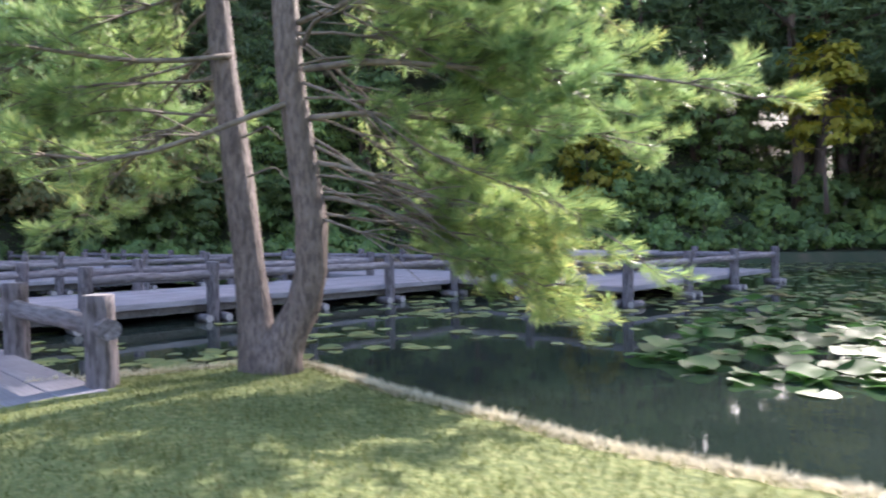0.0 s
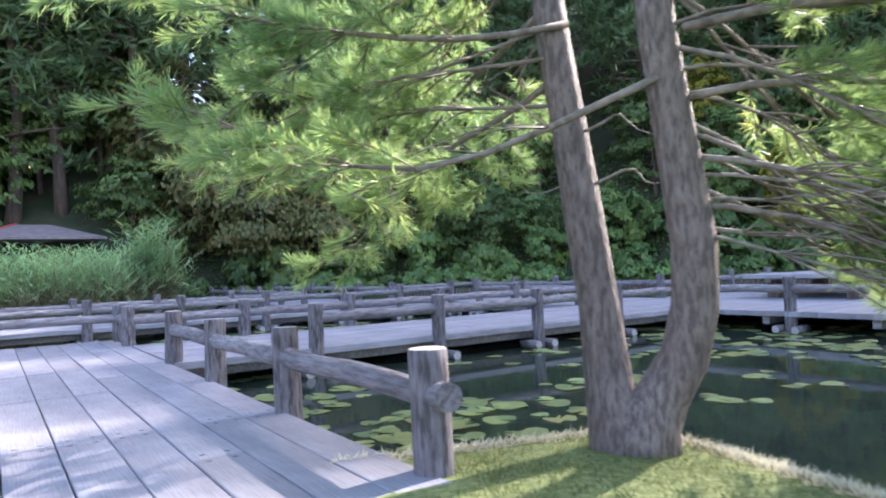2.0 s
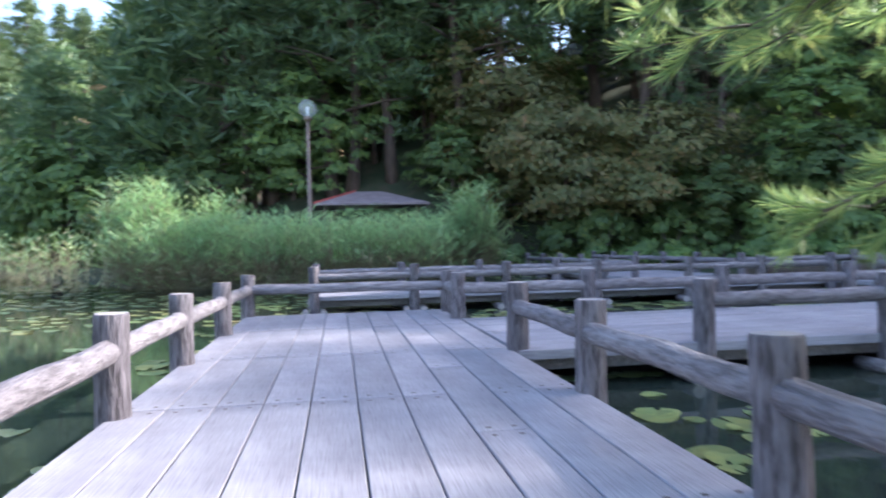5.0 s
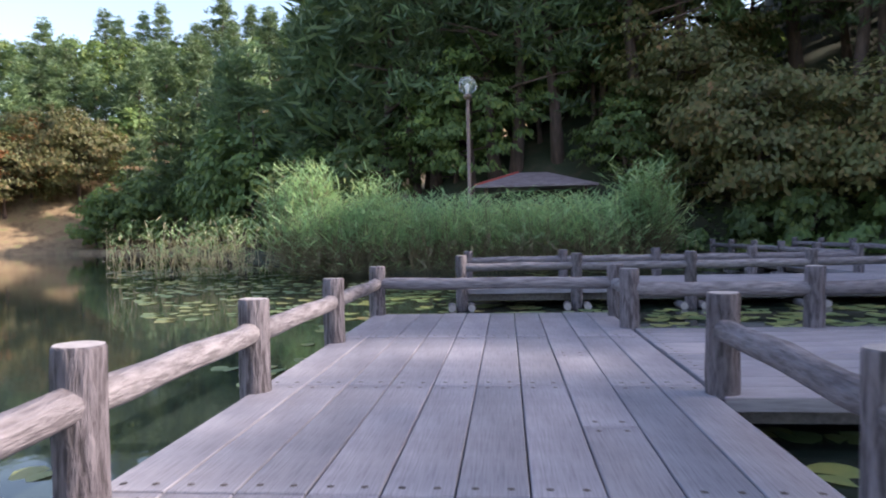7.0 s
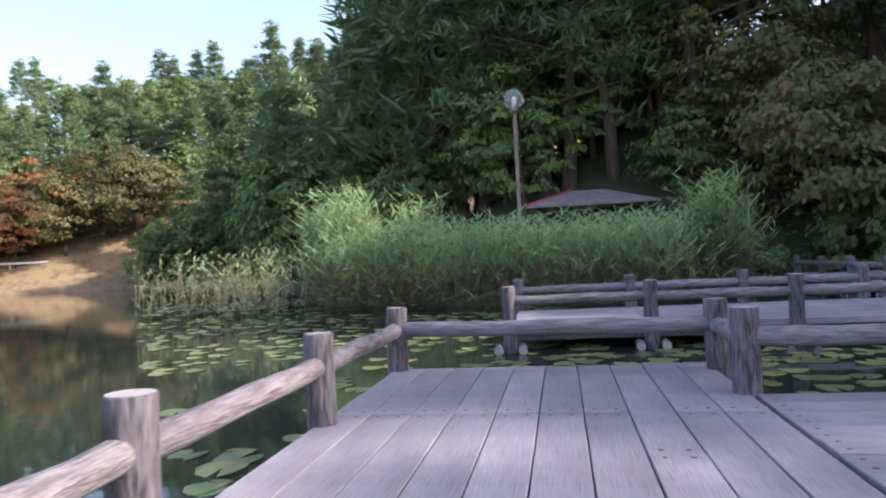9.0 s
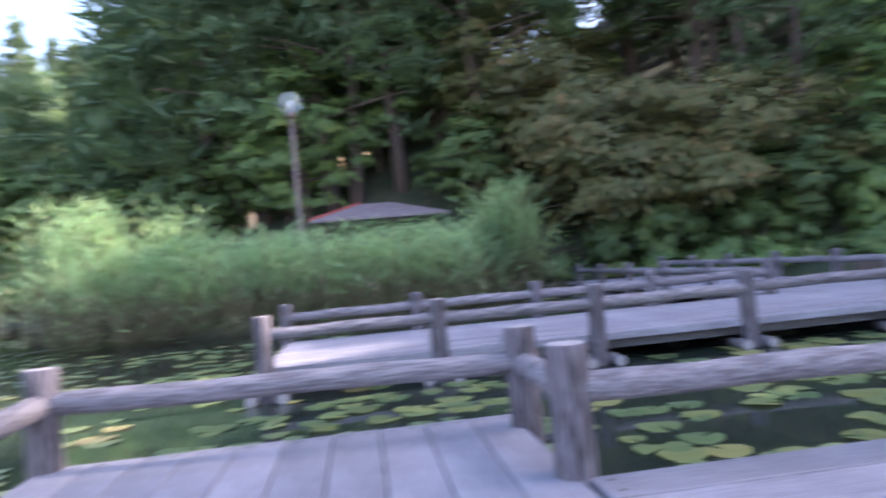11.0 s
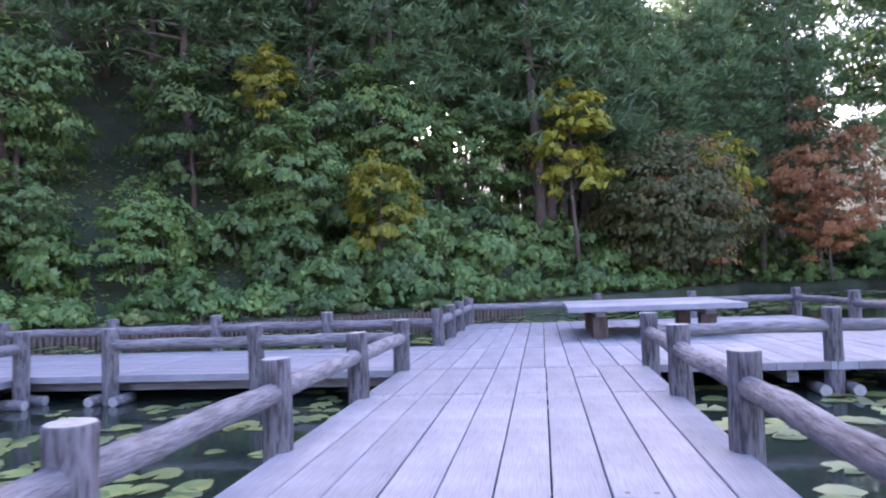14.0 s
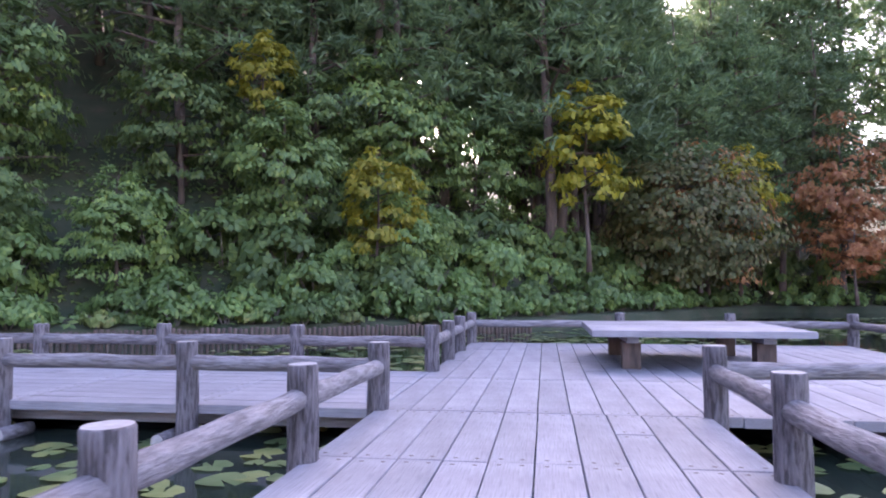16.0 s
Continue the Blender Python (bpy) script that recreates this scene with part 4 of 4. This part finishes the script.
    for i in range(10):
        s0 = (0.08 - 0.012 * i, 4.75, 1.95 + 0.22 * i + r.uniform(-0.16, 0.16))
        limbs.append((s0, (r.uniform(1.3, 3.1), r.uniform(4.2, 5.7), min(s0[2] + 0.3, 0.75 + 0.22 * i + r.uniform(-0.45, 0.4))), r.uniform(0, 0.25), 0.4))
    for i in range(5):
        s0 = (0.06 - 0.01 * i, 4.74, 2.3 + 0.3 * i + r.uniform(-0.1, 0.1))
        limbs.append((s0, (r.uniform(1.2, 2.9), r.uniform(4.5, 5.6), s0[2] + r.uniform(-0.7, 0.1)), r.uniform(0, 0.2), 0.3))
    for i in range(5):
        limbs.append(((0.12, 4.78, 1.3 + 0.17 * i), (r.uniform(1.6, 2.45), r.uniform(4.6, 5.7), r.uniform(0.35, 1.15)), r.uniform(-0.1, 0.35), 0.5))
    for i in range(9):
        s0 = (-0.64, 4.87, 2.3 + 0.2 * i + r.uniform(-0.12, 0.12))
        limbs.append((s0, (r.uniform(-3.3, -1.4), r.uniform(3.4, 6.3), 1.7 + 0.13 * i + r.uniform(-0.3, 0.3)), r.uniform(0, 0.2), 0.35))
    tips, lengths = [], []
    for s, e, droop, frm in limbs:
        s, e = Vector(s), Vector(e)
        ln = (e - s).length
        q = Build()
        pts = []
        for i in range(9):
            t = i / 8
            p = s.lerp(e, t) + Vector((0.05 * math.sin(t * 7 + s.z * 3), 0.05 * math.cos(t * 6 + s.z), droop * math.sin(math.pi * t) + 0.03 * math.sin(9 * t + s.x * 5)))
            pts.append(p)
        r0 = (0.009 + 0.0062 * ln) if len(lengths) < 25 else (0.006 + 0.0035 * ln)
        lengths.append(ln)
        q.tube(pts, [r0 * (1 - 0.82 * i / 8) for i in range(9)], 7)
        if frm < 2:
            for t in np.linspace(0.25, 1.0, int(5 + ln * 5)):
                p = pts[min(8, int(t * 8))]
                d = (e - s).normalized()
                side = d.cross(Vector((0, 0, 1))) * r.choice((-1, 1))
                sl = (0.25 + 0.6 * r.random()) * (1.15 - 0.6 * t) * min(1, ln / 2)
                v = (d * 0.75 + side * r.uniform(0.3, 1.0) + Vector((0, 0, r.uniform(-0.35, 0.3)))).normalized() * sl
                q.tube([p, p + v * 0.5 + Vector((0, 0, 0.02)), p + v], [0.008, 0.006, 0.003], 4)
                if t > frm:
                    for u in np.arange(0.3, 1.01, 0.11 / max(sl, 0.2)):
                        tips.append((p + v * u, (v.normalized() + Vector((r.uniform(-0.7, 0.7), r.uniform(-0.7, 0.7), r.uniform(0.0, 0.9)))).normalized()))
                    for _ in range(3):
                        w = (v.normalized() + Vector((r.uniform(-0.9, 0.9), r.uniform(-0.9, 0.9), r.uniform(-0.3, 0.6)))).normalized() * r.uniform(0.12, 0.3)
                        p2 = p + v * r.uniform(0.4, 1.0)
                        q.tube([p2, p2 + w], [0.005, 0.003], 3)
                        for u in (0.4, 0.7, 1.0):
                            tips.append((p2 + w * u, (w.normalized() + Vector((r.uniform(-0.4, 0.4), r.uniform(-0.4, 0.4), r.uniform(0, 0.6)))).normalized()))
        part("branch", q.mesh("branch", [TWIG], True), root)
    n = len(tips)
    per = 26
    rr = np.random.default_rng(5)
    p = np.repeat(np.array([tuple(t[0]) for t in tips]), per, 0)
    d = np.repeat(np.array([tuple(t[1]) for t in tips]), per, 0)
    a = unit(d + rr.normal(0, 0.42, d.shape)) * rr.uniform(0.05, 0.085, (len(d), 1))
    w = unit(np.cross(a, rr.normal(0, 1, a.shape))) * 0.003
    part("needles", quads_mesh("needles", p + a, a, w, [NEEDLE]), root)
    return n


PINE_TIPS = near_pine()


# ---- stones at the water's edge ----
def stone(k, x, y, r):
    bm = bmesh.new()
    bmesh.ops.create_icosphere(bm, subdivisions=2, radius=r)
    for v in bm.verts:
        v.co *= 1 + 0.35 * noise.noise(v.co * (2.2 / r) + Vector((k, k * 2, 0)))
        v.co.z *= 0.6
    me = bpy.data.meshes.new("stone")
    bm.to_mesh(me)
    bm.free()
    me.polygons.foreach_set("use_smooth", [True] * len(me.polygons))
    me.materials.append(CONCRETE)
    ob = new("stone", me)
    ob.matrix_basis = pose(x, y, max(land_at(x, y), WATER_Z - 0.3) + r * 0.3, 0, 0, k * 50)
    tagged(ob, "pale rounded stone at the water's edge", "stone", "edge stones")


for k, (x, y, r) in enumerate(((-1.62, 4.55, 0.10), (-1.4, 4.72, 0.08), (-1.2, 4.85, 0.11), (-0.95, 5.05, 0.07), (-1.75, 4.42, 0.09), (0.75, 4.5, 0.07), (1.3, 4.0, 0.06))):
    stone(k, x, y, r)


# ---- grass ----
def grass():
    r = np.random.default_rng(2)
    n = 150000
    x, y = r.uniform(-4.2, 8, n), r.uniform(-3.5, 5.4, n)
    d = shore_distance(x, y)
    gx, gy = x * 0.819 - y * 0.574, x * 0.574 + y * 0.819
    keep = (d > -0.03) & ~((gx < -2.97) & (gy < 2.6) & (gy > -0.85))
    x, y, d = x[keep], y[keep], d[keep]
    n = len(x)
    tuft = np.array([noise.noise((a * 2.3, b_ * 2.3, 0)) for a, b_ in zip(x, y)])
    h = (0.014 + 0.015 * np.clip(tuft + 0.4, 0, 1.2)) * r.uniform(0.6, 1.5, n) * np.where(d < 0.12, 1.6, 1)
    a = unit(np.stack([r.normal(0, 0.55, n), r.normal(0, 0.55, n), np.ones(n)], 1)) * h[:, None]
    c = np.stack([x, y, land(x, y)], 1) + a * 0.9
    ang = r.uniform(0, 6.28, n)
    w = np.stack([np.cos(ang), np.sin(ang), np.zeros(n)], 1) * 0.0035
    tagged(new("grass", quads_mesh("grass", c, a, w, [GRASS, DRYREED], ((d < 0.14) & (r.random(n) < 0.7)).astype(int), 0.4)), "short yellow-green lawn grass beside the pond", "grass", kind="stuff")


grass()


def straw_edge():
    """Dry thatch hanging over the cut edge of the lawn, its backlit white put into the colour."""
    r = np.random.default_rng(14)
    n = 420000
    x, y = r.uniform(-2, 6.5, n), r.uniform(0.5, 5.5, n)
    d = shore_distance(x, y)
    keep = (d > -0.12) & (d < 0.11)
    x, y, d = x[keep], y[keep], d[keep]
    n = len(x)
    a = unit(np.stack([r.normal(0.35, 0.5, n), r.normal(0.45, 0.5, n), r.normal(0.25, 0.35, n)], 1)) * r.uniform(0.02, 0.05, (n, 1))
    c = np.stack([x, y, np.maximum(land(x, y), -0.12) + 0.025], 1) + a * 0.8
    ang = r.uniform(0, 6.28, n)
    w = np.stack([np.cos(ang), np.sin(ang), np.zeros(n)], 1) * 0.006
    tagged(new("straw_edge", quads_mesh("straw_edge", c, a, w, [BACKLIT_STRAW], None, 0.4)), "dry straw along the lawn's cut edge, coloured as white as in backlight", "dry grass", kind="stuff")


straw_edge()


# ---- lamp, pavilion and the far shore ----
def street_lamp():
    x, y = -30.4, 20.6
    z = min(land_at(x, y), WATER_Z)
    root = new("street_lamp")
    root.matrix_basis = pose(x, y, 0)
    tagged(root, "tall brown lamp post with a clear glass globe", "lamp")
    q = Build()
    q.tube([(0, 0, z - 1.2), (0, 0, 1.2), (0, 0, 1.25), (0, 0, 7.35)], [0.13, 0.13, 0.09, 0.075], 12)
    part("pole", q.mesh("pole", [STEEL], True), root)
    q = Build()
    q.tube([(0, 0, 7.35), (0, 0, 7.42), (0, 0, 7.5), (0, 0, 7.58)], [0.10, 0.2, 0.2, 0.16], 14)
    part("collar", q.mesh("collar", [STEEL], True), root)
    bm = bmesh.new()
    bmesh.ops.create_uvsphere(bm, u_segments=24, v_segments=16, radius=0.43)
    me = bpy.data.meshes.new("globe")
    bm.to_mesh(me)
    bm.free()
    me.polygons.foreach_set("use_smooth", [True] * len(me.polygons))
    me.materials.append(GLOBE)
    part("globe", me, root, pose(0, 0, 7.98))
    q = Build()
    q.tube([(0, 0, 7.56), (0, 0, 7.75), (0, 0, 7.95), (0, 0, 8.05)], [0.05, 0.06, 0.10, 0.05], 10)
    part("bulb", q.mesh("bulb", [WHITEPAINT], True), root)


street_lamp()


def pavilion():
    cx, cy = -34.0, 27.0
    gz = land_at(cx, cy)
    root = new("pavilion")
    root.matrix_basis = pose(cx, cy, 0, 0, 0, 57)
    tagged(root, "open pavilion with a low hipped dark roof", "pavilion")
    q = Build()
    w, d_, e, t = 3.2, 2.6, 3.6, 4.45
    q.v = [(-w, -d_, e), (w, -d_, e), (w, d_, e), (-w, d_, e), (-0.8, 0, t), (0.8, 0, t), (-w, -d_, e - 0.1), (w, -d_, e - 0.1), (w, d_, e - 0.1), (-w, d_, e - 0.1)]
    q.f = [(0, 1, 5, 4), (1, 2, 5), (2, 3, 4, 5), (3, 0, 4), (9, 8, 7, 6), (0, 6, 7, 1), (1, 7, 8, 2), (2, 8, 9, 3), (3, 9, 6, 0)]
    q.m = [0, 0, 0, 0, 0, 0, 0, 0, 0]
    roof = part("roof", q.mesh("roof", [ROOF]), root)
    q = Build()
    q.tube([(-w, -d_, e + 0.03), (-0.8, 0, t + 0.03)], [0.06, 0.06], 6)
    part("red_hip_ridge", q.mesh("red_hip_ridge", [REDTRIM]), roof, None, "red painted hip ridge")
    for sx in (-1, 1):
        for sy in (-1, 1):
            q = Build()
            q.tube([(sx * 2.6, sy * 2.0, gz - 0.8), (sx * 2.6, sy * 2.0, 3.5)], [0.11, 0.10], 10)
            part("pillar", q.mesh("pillar", [DARKBARK], True), root)


pavilion()


def guard_rail():
    root = new("guard_rail")
    tagged(root, "white roadside guard rail on the far bank", "guard rail")
    for i in range(14):
        y = -24 + i * 2.2
        z = 2.6
        q = Build()
        q.box(-112.06, -111.94, y - 0.06, y + 0.06, z - 2.6, z + 1.2, 0, 0.01)
        part("post", q.mesh("post", [WHITEPAINT]), root)
        if i:
            q = Build()
            z0 = z
            q.tube([(-111.88, y - 2.2, z0 + 1.0), (-111.88, y, z + 1.0)], [0.16, 0.16], 6)
            part("rail", q.mesh("rail", [WHITEPAINT]), root)


guard_rail()
